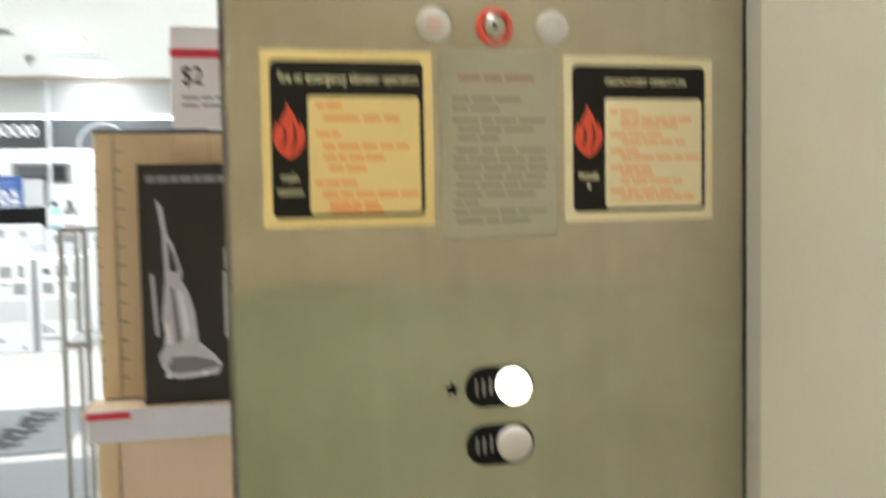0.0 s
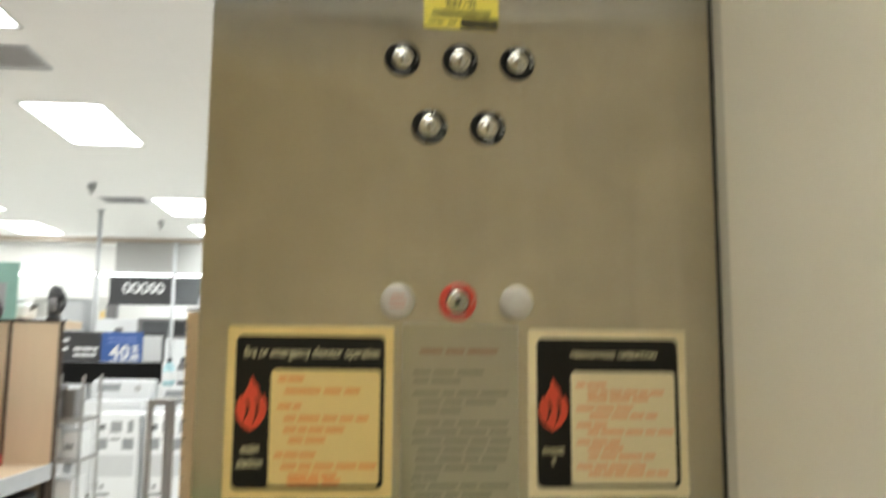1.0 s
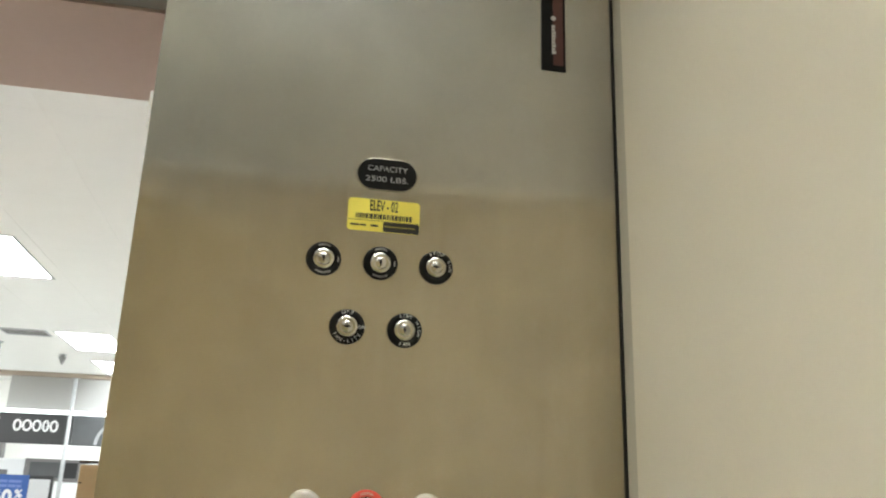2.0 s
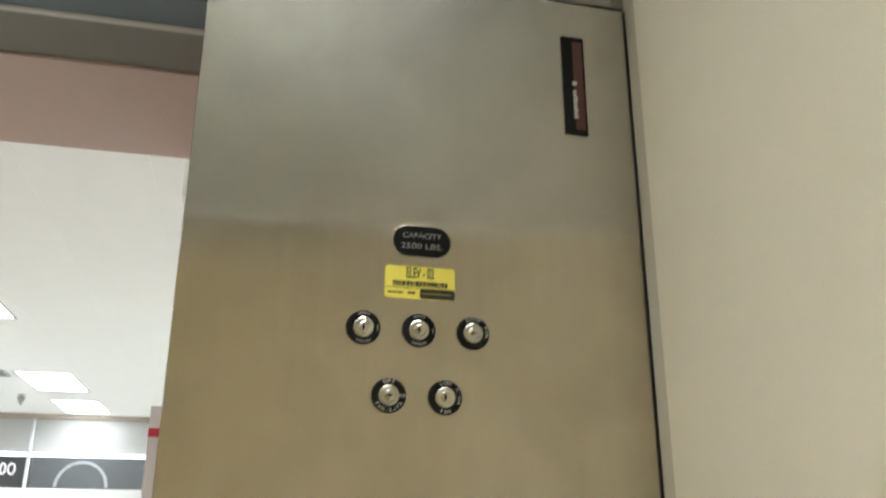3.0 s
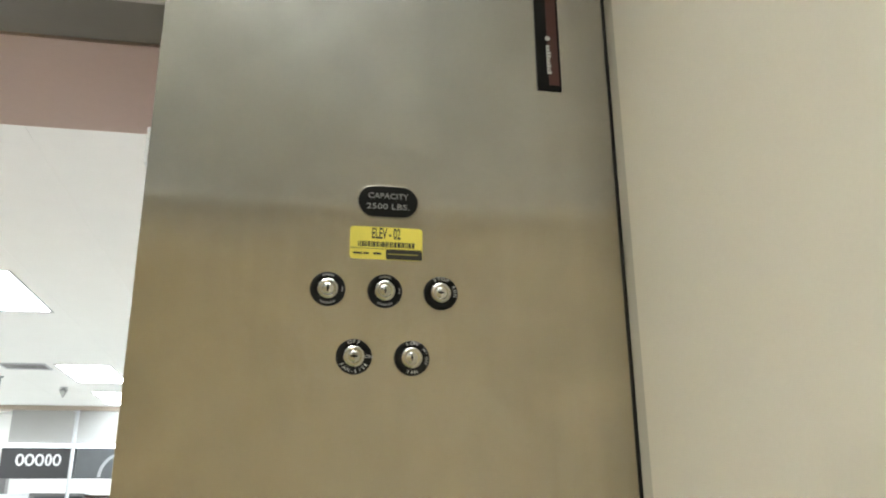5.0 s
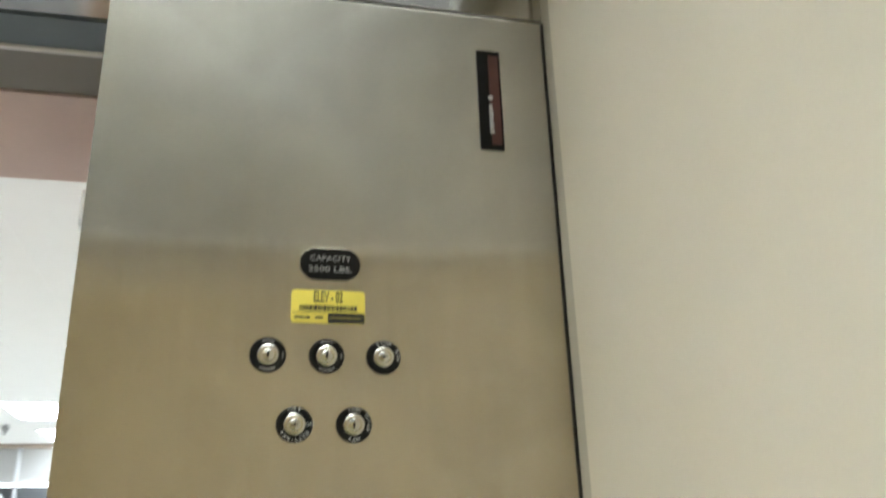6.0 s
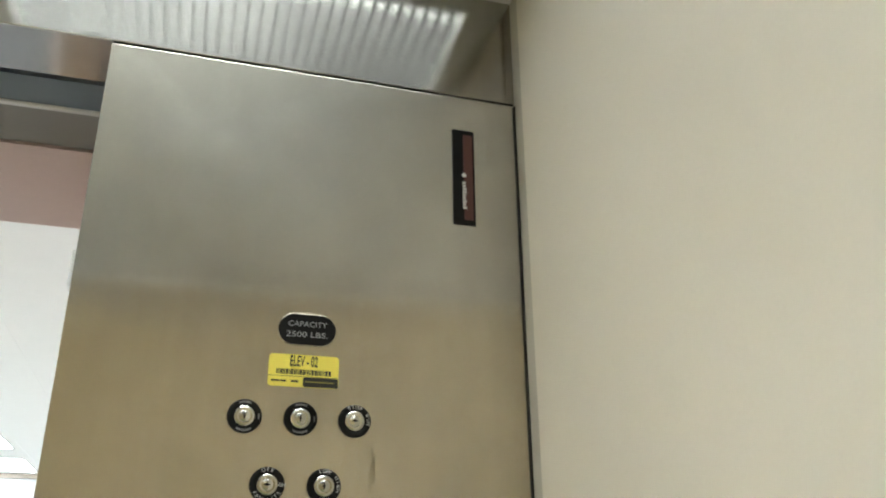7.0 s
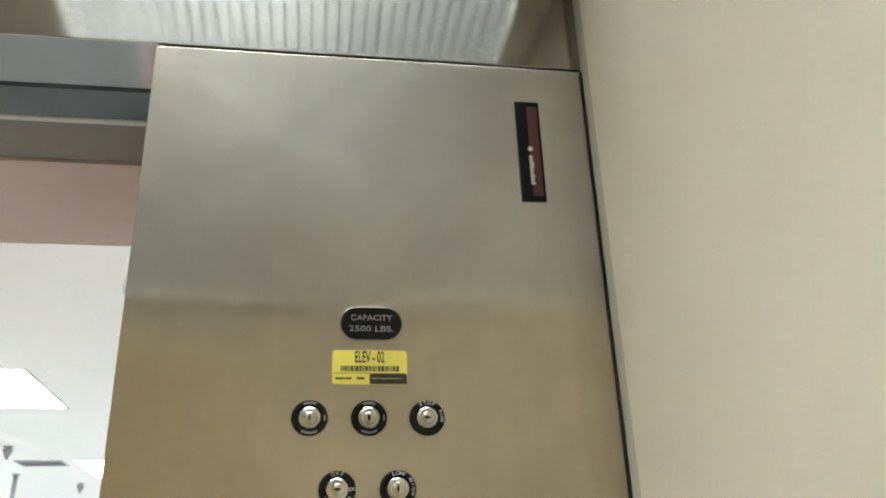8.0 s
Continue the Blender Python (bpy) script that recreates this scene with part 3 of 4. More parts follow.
ROWS_1 = words_row(0.31, 0.47, 0.690, 2) + words_row(0.35, 0.82, 0.620, 3) + words_row(0.31, 0.46, 0.530, 2) + words_row(0.35, 0.87, 0.460, 5) + words_row(0.35, 0.72, 0.395, 4) + words_row(0.38, 0.61, 0.335, 2) + words_row(0.30, 0.55, 0.250, 3) + words_row(0.34, 0.92, 0.185, 5) + words_row(0.38, 0.68, 0.130, 3) + words_row(0.38, 0.71, 0.095, 2)
ROWS_2 = words_row(0.30, 0.50, 0.665, 2) + words_row(0.37, 0.86, 0.620, 6) + words_row(0.37, 0.77, 0.582, 3) + words_row(0.30, 0.66, 0.525, 3) + words_row(0.38, 0.82, 0.480, 4) + words_row(0.30, 0.50, 0.425, 2) + words_row(0.37, 0.92, 0.385, 5) + words_row(0.30, 0.58, 0.325, 3) + words_row(0.37, 0.60, 0.285, 2) + words_row(0.37, 0.80, 0.240, 4) + words_row(0.30, 0.74, 0.180, 4) + words_row(0.37, 0.88, 0.140, 6)
fire_sign(0.0275, 0.1830, 1.2715, 1.4300, "fire or emergency elevator operation", 0.0128, 0.655, (("main", 0.0115, 0.285, 0.75), ("station", 0.0115, 0.205, 0.75)), ROWS_1, CREAM, SIGN_ORANGE, "cream and black fire service sign with red flame", 0.51)
fire_sign(0.3125, 0.4690, 1.2715, 1.4300, "FIREFIGHTERS' OPERATION", 0.0080, 0.88, (("PHASE", 0.0085, 0.270, 0.85), ("II", 0.0085, 0.210, 0.85)), ROWS_2, CREAM_2, SIGN_PALE, "pale cream and black firefighter sign with red flame", 0.54)

# engraved instructions between the signs
inst = part("instruction_plate", outline_bm(rounded(0.1910, 0.3030, 1.258, 1.434, 0.001, 2), -0.0004, 0.0), PLATE, panel, "thin clear-coated plate with worn engraved text")
part("heading", bars_bm(words_row(0.208, 0.286, 1.408, 3), -0.0005, 0.0045, 0.0002), ENGRAVE_RED, inst, "faded red heading")
lines = []
for k, (a, b) in enumerate(((0.202, 0.272), (0.202, 0.250), (0.202, 0.296), (0.207, 0.285), (0.207, 0.250), (0.205, 0.296), (0.202, 0.296), (0.202, 0.298), (0.207, 0.296), (0.205, 0.294), (0.205, 0.285), (0.202, 0.228), (0.202, 0.296), (0.205, 0.280))):
    lines += words_row(a, b, 1.388 - 0.0083 * k - 0.003 * (k > 1) - 0.003 * (k > 4), max(2, int((b - a) / 0.022)))
part("small_print", bars_bm(lines, -0.0005, 0.0033, 0.0002), ENGRAVE, inst, "worn dark engraved lines")


# ---- doorway and landing ----
structure("door_header", box_bm(DOOR_L, 0.10, 0.100, 0.165, HEAD - 0.001, HEAD + 0.25), BLUEGREY, "dark blue-grey car door header", "door header")
structure("door_track", box_bm(DOOR_L, 0.10, 0.1665, 0.178, HEAD - 0.003, HEAD + 0.06, 0.002), TRACK, "worn aluminium edge of the door track", "door track")
structure("landing_header", box_bm(DOOR_L, 0.10, 0.180, 0.288, HEAD + 0.004, HEAD + 0.25), HEADER, "dark brown landing door header", "door header")
structure("landing_frame_head", box_bm(-6.0, 4.0, 0.290, 0.583, HEAD, 3.185), MAUVE, "mauve painted wall over the landing doorway", "wall")
structure("landing_wall_right", box_bm(0.004, 4.0, 0.290, 0.583, 0, HEAD - 0.001), MAUVE, "mauve painted landing wall", "wall")
structure("landing_wall_left", box_bm(-6.0, DOOR_L - 0.02, 0.290, 0.583, 0, HEAD - 0.001), MAUVE, "mauve painted landing wall", "wall")
# unseen lid, added to keep the space above the headers dark
structure("header_light_cap", box_bm(CAR_L, CAR_R + 0.6, 0.097, 0.289, HEAD + 0.26, HEAD + 0.30), GAP_SHADE, "unseen near-black cap shutting out light above the door header", "void")
structure("sill", box_bm(DOOR_L, 0.0, 0.10, 0.289, -0.05, -0.001), TRACK, "worn aluminium door sill", "sill")
car_door = thing("elevator_door", (0.5, 0.12, 0), "brushed steel elevator door slid open behind the panel", "elevator door")
part("door_leaf", box_bm(-0.007, 0.95, 0.106, 0.132, 0.01, HEAD + 0.008, 0.002), STEEL_DOOR, car_door, uv=True)
part("safety_edge", box_bm(-0.0108, -0.0072, 0.112, 0.126, 0.05, HEAD - 0.05, 0.0015), CHROME, car_door, "bright metal safety edge")
landing_door = thing("landing_door", (0.5, 0.21, 0), "steel landing door slid open into its pocket", "elevator door")
part("door_leaf", box_bm(0.006, 0.95, 0.198, 0.224, 0.01, HEAD + 0.003, 0.002), STEEL_DOOR, landing_door, uv=True)


# ---- the store ----
CEIL, BACK = 3.19, 12.05
structure("store_floor", box_bm(-9, 4, 0.29, 17, -0.05, 0.0), FLOOR_WHITE, "polished cream vinyl tile floor", "floor")
structure("store_wall_left", box_bm(-9.1, -9.0, 0.583, 17, 0, CEIL), WALL_WHITE, "plain white store wall", "wall")
structure("store_wall_right", box_bm(4.0, 4.1, 0.583, 17, 0, CEIL), WALL_WHITE, "plain white store wall", "wall")
structure("store_wall_back", box_bm(-9.0, 4.0, 16.0, 16.1, 0, CEIL), WALL_WHITE, "plain white store back wall", "wall")
structure("bulkhead_recess", merged(box_bm(-9.0, -3.66, BACK + 0.5, BACK + 0.6, 2.30, CEIL - 0.07), box_bm(-3.66, -3.56, BACK + 0.151, BACK + 0.499, 2.30, CEIL - 0.07)), WALL_WHITE, "white painted recess behind the bulkhead", "bulkhead")
structure("bulkhead", box_bm(-3.655, 4.0, BACK, BACK + 0.15, 2.66, CEIL - 0.07), BULK, "cream bulkhead under the store ceiling, its colour darkened against lamp hot spots", "bulkhead")
structure("moulding", box_bm(-9.0, 4.0, BACK - 0.03, BACK + 0.15, CEIL - 0.065, CEIL - 0.001, 0.008), MOULD, "grey-tan wooden moulding along the ceiling", "trim")
structure("valance_light", box_bm(-9.0, 4.0, BACK - 0.04, BACK + 0.10, 2.605, 2.655, 0.006), VALANCE, "bright lit edge under the bulkhead", "light strip")

# troffers: (x, y of the near end); last two added unseen, to brighten the back
TROFFERS = [(-2.37, 5.17), (-2.35, 8.75), (-2.35, 10.68), (-4.92, 8.65), (-4.92, 10.68), (-4.92, 5.17), (-2.37, 2.6), (-4.92, 2.6), (0.2, 2.6), (0.2, 5.17), (0.2, 8.65), (2.4, 4.0), (2.4, 8.65), (-7.4, 5.17), (-7.4, 8.65), (-2.37, 13.4), (0.2, 13.4), (-4.92, 13.4), (-3.65, 14.7)]
holes = [(x, x + 0.60, y, y + 1.19) for x, y in TROFFERS]
tiles = [box_bm(-9.0, 4.0, 0.583, 16.0, CEIL + 0.0185, CEIL + 0.05)]
tile_rows = []
ty = 0.60
while ty < 15.9:
    tx = -8.99
    while tx < 3.6:
        tile_rows.append((tx, min(tx + 0.6085, 3.99), ty, min(ty + 1.2085, 15.98)))
        tx += 0.61
    ty += 1.21
for a, b, c, d in tile_rows:
    if any(a < hb and b > ha and c < hd and d > hc for ha, hb, hc, hd in holes):
        cuts_x = sorted({a, b, *[v for h in holes for v in h[:2] if a < v < b]})
        cuts_y = sorted({c, d, *[v for h in holes for v in h[2:] if c < v < d]})
        for p, q in zip(cuts_x, cuts_x[1:]):
            for r, s in zip(cuts_y, cuts_y[1:]):
                mx, my = (p + q) / 2, (r + s) / 2
                if not any(ha < mx < hb and hc < my < hd for ha, hb, hc, hd in holes):
                    tiles.append(box_bm(p, q, r, s, CEIL, CEIL + 0.018))
    else:
        tiles.append(box_bm(a, b, c, d, CEIL, CEIL + 0.018))
structure("store_ceiling", merged(*tiles), TILE_CEIL, "white acoustic tile ceiling of the store", "ceiling")
for k, (x, y) in enumerate(TROFFERS):
    if k == 0:
        tro = thing("troffer", (x, y, CEIL), "bright white recessed fluorescent ceiling light", "ceiling light", "store ceiling lights")
        part("frame", merged(box_bm(x, x + 0.60, y, y + 0.02, CEIL - 0.004, CEIL + 0.016), box_bm(x, x + 0.60, y + 1.17, y + 1.19, CEIL - 0.004, CEIL + 0.016), box_bm(x, x + 0.02, y + 0.021, y + 1.169, CEIL - 0.004, CEIL + 0.016), box_bm(x + 0.58, x + 0.60, y + 0.021, y + 1.169, CEIL - 0.004, CEIL + 0.016)), RACK_GREY, tro)
        part("diffuser", box_bm(x + 0.02, x + 0.58, y + 0.02, y + 1.17, CEIL + 0.006, CEIL + 0.014), TROFFER, tro, "glowing prismatic diffuser")
    else:
        copy_thing(tro, Matrix.Translation((x, y, CEIL)))


def sprinkler(x, y):
    s = thing("sprinkler", (x, y, CEIL), "small pendent fire sprinkler under the ceiling", "sprinkler", "sprinklers")
    part("stem", tube_bm((x, y, CEIL - 0.03), (x, y, CEIL), 0.018, 0.022), RACK_GREY, s)
    part("escutcheon", tube_bm((x, y, CEIL - 0.010), (x, y, CEIL), 0.035, 0.05), POLE, s)
    part("deflector", tube_bm((x, y, CEIL - 0.125), (x, y, CEIL - 0.03), 0.008, 0.050), RACK_GREY, s)


sprinkler(-2.73, 7.98)
sprinkler(-2.60, 10.35)


def vent(x0, x1, y0, y1):
    v = thing("ceiling_vent", ((x0 + x1) / 2, (y0 + y1) / 2, CEIL), "grey slotted air vent in the store ceiling", "vent", "ceiling vents")
    part("frame", merged(box_bm(x0, x1, y0, y0 + 0.02, CEIL - 0.012, CEIL), box_bm(x0, x1, y1 - 0.02, y1, CEIL - 0.012, CEIL), box_bm(x0, x0 + 0.02, y0 + 0.02, y1 - 0.02, CEIL - 0.012, CEIL), box_bm(x1 - 0.02, x1, y0 + 0.02, y1 - 0.02, CEIL - 0.012, CEIL)), POLE, v)
    n = 6
    for k in range(n):
        yy = y0 + 0.03 + (y1 - y0 - 0.06) * k / n
        part("slat", box_bm(x0 + 0.02, x1 - 0.02, yy, yy + 0.018, CEIL - 0.010, CEIL - 0.003), GREY_PLASTIC, v)


vent(-2.90, -2.42, 8.72, 9.05)
vent(-2.30, -1.85, 4.05, 4.45)


def pole(x, y, top):
    p = thing("sign_pole", (x, y, 0), "slim pale grey sign pole", "pole", "sign poles")
    part("tube", tube_bm((x, y, 0.012), (x, y, top - 0.012), 0.026), POLE, p)
    part("flange", tube_bm((x, y, top - 0.012), (x, y, top), 0.05), POLE, p)
    part("foot", tube_bm((x, y, 0), (x, y, 0.012), 0.06), POLE, p)


pole(-3.14, 9.62, CEIL)
pole(-2.745, 11.86, 3.10)

# hanging department signs; a brand name is drawn as plain white shapes
dept = thing("department_sign", (-3.15, BACK - 0.1, 2.4), "charcoal department sign with rounded white lettering shapes", "sign")
part("board", box_bm(-3.69, -2.72, BACK - 0.10, BACK - 0.05, 2.18, 2.595, 0.004), SIGN_DARK, dept)


def letter_ring(cx, cz, rx, rz, thick):
    """A plain upright ring that stands for one letter of the mark."""
    hoop = bmesh.new()
    ring = [[hoop.verts.new((cx + (rx - d) * math.cos(math.pi * q / 14), y, cz + (rz - d) * math.sin(math.pi * q / 14))) for q in range(28)] for d, y in ((thick, BACK - 0.101), (thick, BACK - 0.112), (0, BACK - 0.112), (0, BACK - 0.101))]
    for a, b in zip(ring, ring[1:] + ring[:1]):
        for q in range(28):
            hoop.faces.new((a[q], a[(q + 1) % 28], b[(q + 1) % 28], b[q]))
    bmesh.ops.recalc_face_normals(hoop, faces=hoop.faces[:])
    return hoop


for k, wide in enumerate((0.056, 0.064, 0.060, 0.046, 0.056)):
    cx = (-3.438, -3.312, -3.183, -3.066, -2.956)[k]
    part("letter_shape", letter_ring(cx, 2.428, wide, 0.082, 0.027), WHITE_PRINT, dept, "plain white ring shape")
photo = thing("photo_board", (-1.8, BACK - 0.1, 2.4), "dark appliance photo board under the bulkhead", "sign")
part("board", box_bm(-2.71, -0.60, BACK - 0.10, BACK - 0.05, 2.18, 2.595, 0.004), PHOTO_DARK, photo)
arc = []
for k in range(28):
    a0, a1 = math.pi * k / 28, math.pi * (k + 1) / 28
    am = (a0 + a1) / 2
    arc.append(box_bm(-2.05 + 0.33 * math.cos(am) - 0.022, -2.05 + 0.33 * math.cos(am) + 0.022, BACK - 0.108, BACK - 0.101, 2.20 + 0.33 * math.sin(am) - 0.018, 2.20 + 0.33 * math.sin(am) + 0.018))
part("door_ring", merged(*arc), SILVER, photo, "pale printed ring of a washer door")

sale = thing("sale_sign", (-2.8, 9.4, 1.4), "black hanging sale sign with a blue discount square", "sign")
part("board", box_bm(-3.50, -2.25, 9.40, 9.44, 1.35, 1.70, 0.004), SIGN_DARK, sale)
part("lower_band", box_bm(-3.46, -2.27, 9.41, 9.45, 1.10, 1.345, 0.004), BLACK, sale, "plain black lower board")
part("blue_square", box_bm(-2.97, -2.50, 9.393, 9.399, 1.352, 1.698), BLUE, sale, "blue printed square")
for ch, x in (("4", -2.815), ("0", -2.70)):
    part("figure", text_bm(ch, 0.215, x, 1.455, 9.390, 0.002, squeeze=0.95, bold=0.008), WHITE_PRINT, sale, "bold white figure")
part("small_print", bars_bm(words_row(-2.90, -2.56, 1.63, 3) + words_row(-2.90, -2.56, 1.58, 4), 9.390, 0.030, 0.002), material("pale_blue_print", (0.16, 0.24, 0.55), 0.5, 0, 0.1, 30, 0), sale)
part("figure", text_bm("%", 0.115, -2.585, 1.497, 9.390, 0.002, bold=0.004), WHITE_PRINT, sale, "bold white figure")
part("figure", bars_bm([(-2.63, -2.54, 1.415)], 9.390, 0.05, 0.002), WHITE_PRINT, sale, "small white bar of print")
part("underline", bars_bm([(-2.87, -2.54, 1.368)], 9.390, 0.012, 0.002), WHITE_PRINT, sale, "thin pale rule")
part("white_square", box_bm(-2.495, -2.28, 9.393, 9.399, 1.36, 1.66, 0.002), SHELF_EDGE, sale, "pale grey printed square")
part("clip", box_bm(-2.835, -2.745, 9.405, 9.435, 1.701, 1.752, 0.004), GREY_PLASTIC, sale, "grey clip on the top edge")
for a, b, z in words_row(-3.28, -3.00, 1.50, 3) + words_row(-3.28, -3.02, 1.43, 3) + words_row(-3.47, -3.33, 1.60, 2) + words_row(-3.47, -3.34, 1.50, 2):
    part("name_bar", box_bm(a, b, 9.394, 9.398, z - 0.02, z + 0.02), WHITE_PRINT, sale, "white bar of print")
part("leg", merged(box_bm(-3.40, -3.36, 9.455, 9.48, 0, 1.69)), POLE, sale)
part("leg", merged(box_bm(-2.40, -2.36, 9.455, 9.48, 0, 1.69)), POLE, sale)


def washer(x0, y0, w, h):
    t = thing("washing_machine", (x0 + w / 2, y0 + 0.33, 0), "white top-loading washing machine with rounded control panel", "washing machine", "white appliances")
    part("cabinet", box_bm(x0, x0 + w, y0, y0 + 0.66, 0.02, h - 0.24, 0.02, 2), WHITE_PLASTIC, t)
    part("lid", box_bm(x0 + 0.02, x0 + w - 0.02, y0 + 0.02, y0 + 0.48, h - 0.24, h - 0.215, 0.01, 2), WHITE_PLASTIC, t)
    part("console", box_bm(x0 + 0.01, x0 + w - 0.01, y0 + 0.46, y0 + 0.65, h - 0.24, h, 0.05, 3), WHITE_PLASTIC, t)
    part("control_print", box_bm(x0 + 0.08, x0 + 0.32, y0 + 0.456, y0 + 0.462, h - 0.13, h - 0.05), PRINT_GREY, t, "grey printed control field")
    part("dial", tube_bm((x0 + w - 0.18, y0 + 0.43, h - 0.10), (x0 + w - 0.18, y0 + 0.47, h - 0.10), 0.035), CHROME_POST, t)


washer(-2.85, 8.25, 0.69, 1.17)
washer(-2.13, 8.25, 0.69, 1.10)
washer(-3.62, 8.25, 0.69, 1.10)
washer(-1.41, 8.25, 0.69, 1.10)


def carton(x0, y0, w, d, h):
    t = thing("carton", (x0 + w / 2, y0 + d / 2, 0), "white printed cardboard carton standing on the floor", "box", "white cartons")
    part("box", box_bm(x0, x0 + w, y0, y0 + d, 0, h, 0.006), CARTON, t)
    for a, b, c, e in ((0.12, 0.28, 0.82, 0.89), (0.38, 0.62, 0.80, 0.92), (0.74, 0.86, 0.80, 0.93), (0.10, 0.33, 0.62, 0.74), (0.64, 0.88, 0.62, 0.74), (0.38, 0.58, 0.715, 0.74), (0.08, 0.18, 0.20, 0.29), (0.22, 0.30, 0.20, 0.25), (0.08, 0.42, 0.125, 0.16), (0.78, 0.84, 0.03, 0.08)):
        part("print", box_bm(x0 + w * a, x0 + w * b, y0 - 0.002, y0 + 0.001, h * c, h * e, 0.0009), PRINT_GREY, t, "grey printed picture or small print")
    part("printed_field", box_bm(x0 + w * 0.10, x0 + w * 0.90, y0 - 0.0012, y0 + 0.001, h * 0.33, h * 0.56), SHELF_EDGE, t, "pale grey printed field")
    part("printed_icon", lathe_y(x0 + w * 0.20, h * 0.86, ((0.020, y0 - 0.0035), (0.020, y0 - 0.001)), 12), DARK_PLASTIC, t, "round dark printed icon")
    for a in (0.012, 0.976):
        part("edge_line", box_bm(x0 + w * a, x0 + w * (a + 0.014), y0 - 0.0014, y0 + 0.001, h * 0.02, h * 0.97), PRINT_GREY, t, "thin grey printed edge line")
    part("tape", box_bm(x0 + w * 0.46, x0 + w * 0.54, y0 - 0.0015, y0 + d, h, h + 0.0015), SHELF_EDGE, t)


carton(-2.44, 7.55, 0.44, 0.45, 0.87)
carton(-1.96, 7.55, 0.44, 0.45, 0.87)


def fridge(x0, y0, w, h, mat, label):
    t = thing("refrigerator", (x0 + w / 2, y0 + 0.35, 0), label, "refrigerator", "refrigerators along the back")
    part("cabinet", box_bm(x0, x0 + w, y0 + 0.06, y0 + 0.70, 0.02, h, 0.01), mat, t)
    part("upper_door", box_bm(x0, x0 + w, y0, y0 + 0.055, h * 0.62, h, 0.012, 2), mat, t)
    part("lower_door", box_bm(x0, x0 + w, y0, y0 + 0.055, 0.05, h * 0.61, 0.012, 2), mat, t)
    part("handle", tube_bm((x0 + 0.06, y0 - 0.03, h * 0.66), (x0 + 0.06, y0 - 0.03, h * 0.9), 0.014), CHROME_POST, t)


for x, w, h, m, words in ((-5.65, 0.85, 2.0, WHITE_PLASTIC, "tall white refrigerator against the back"), (-4.76, 0.50, 2.56, POLE, "tall pale grey refrigerator against the back"), (-4.10, 0.74, 2.0, WHITE_PLASTIC, "white refrigerator with a dark box on it"), (-2.0, 0.8, 2.0, GREY_PLASTIC, "tall stainless grey refrigerator against the back"), (-1.1, 0.85, 1.9, WHITE_PLASTIC, "tall white refrigerator against the back")):
    fridge(x, 12.6, w, h, m, words)
box = thing("display_box", (-3.85, 12.7, 2.0), "small dark grey box on a white refrigerator", "box")
part("body", box_bm(-3.93, -3.78, 12.64, 12.80, 2.001, 2.235, 0.008, 2), GREY_PLASTIC, box)
part("tag", box_bm(-4.02, -3.94, 12.64, 12.645, 2.001, 2.12, 0.001), CREAM, box, "pale yellow price tag")

cab = thing("display_cabinet", (-2.98, 12.4, 0), "white display cabinet carrying a dark wall oven", "cabinet")
part("body", box_bm(-3.42, -2.52, 12.30, 12.58, 0.05, 1.695, 0.008), WHITE_PLASTIC, cab)
part("plinth", box_bm(-3.40, -2.54, 12.34, 12.57, 0.0, 0.049), GREY_PLASTIC, cab)
for x0, x1 in ((-3.41, -2.975), (-2.965, -2.53)):
    leaf = part("door", box_bm(x0, x1, 12.28, 12.2985, 0.07, 1.68, 0.004), WHITE_PLASTIC, cab)
    part("handle", tube_bm((x1 - 0.05, 12.255, 1.05), (x1 - 0.05, 12.255, 1.30), 0.008, seg=10), CHROME_POST, leaf, "slim bright handle")
oven = thing("wall_oven", (-2.98, 12.4, 1.696), "dark grey microwave oven on a white cabinet", "microwave")
part("body", box_bm(-3.345, -2.60, 12.27, 12.57, 1.697, 2.0, 0.012, 2), GREY_PLASTIC, oven)
part("window", box_bm(-3.27, -2.86, 12.262, 12.2685, 1.74, 1.955, 0.002), PHOTO_DARK, oven, "dark glass window")
part("control_panel", box_bm(-2.80, -2.63, 12.262, 12.2685, 1.74, 1.955, 0.002), DARK_PLASTIC, oven, "black control panel")
part("handle", tube_bm((-2.83, 12.24, 1.74), (-2.83, 12.24, 1.94), 0.010, seg=10), CHROME_POST, oven, "bright upright handle")


def bottle(name, x, y, z, r, h, mat, label):
    """A moulded bottle: shoulders, neck, cap and a loop handle."""
    t = thing(name, (x, y, z), label, "bottle", "bottles on the washing machine")
    body = tube_bm((x, y, z), (x, y, z + 0.66 * h), r, r * 0.96, 24)
    part("body", merged(body, tube_bm((x, y, z + 0.66 * h), (x, y, z + 0.84 * h), r * 0.96, r * 0.42, 24)), mat, t)
    part("cap", tube_bm((x, y, z + 0.84 * h), (x, y, z + h), r * 0.46, r * 0.40, 18), DARK_PLASTIC if mat != DARK_PLASTIC else GREY_PLASTIC, t)
    part("label", tube_bm((x, y, z + 0.18 * h), (x, y, z + 0.52 * h), r * 1.012, r * 1.0, 24, False), WHITE_PRINT, t, "white printed label")


PALE_BLUE = material("pale_blue_bottle", (0.42, 0.66, 0.70), 0.3, 0, 0.06, 30, 0.02)
bottle("detergent_bottle", -2.045, 8.80, 1.101, 0.062, 0.30, PALE_BLUE, "pale blue detergent bottle on a washing machine")
bottle("detergent_bottle", -1.90, 8.81, 1.101, 0.062, 0.31, GREY_PLASTIC, "grey bottle with a white label on a washing machine")

# chrome wire rack beyond the aisle shelf and another beside the end display


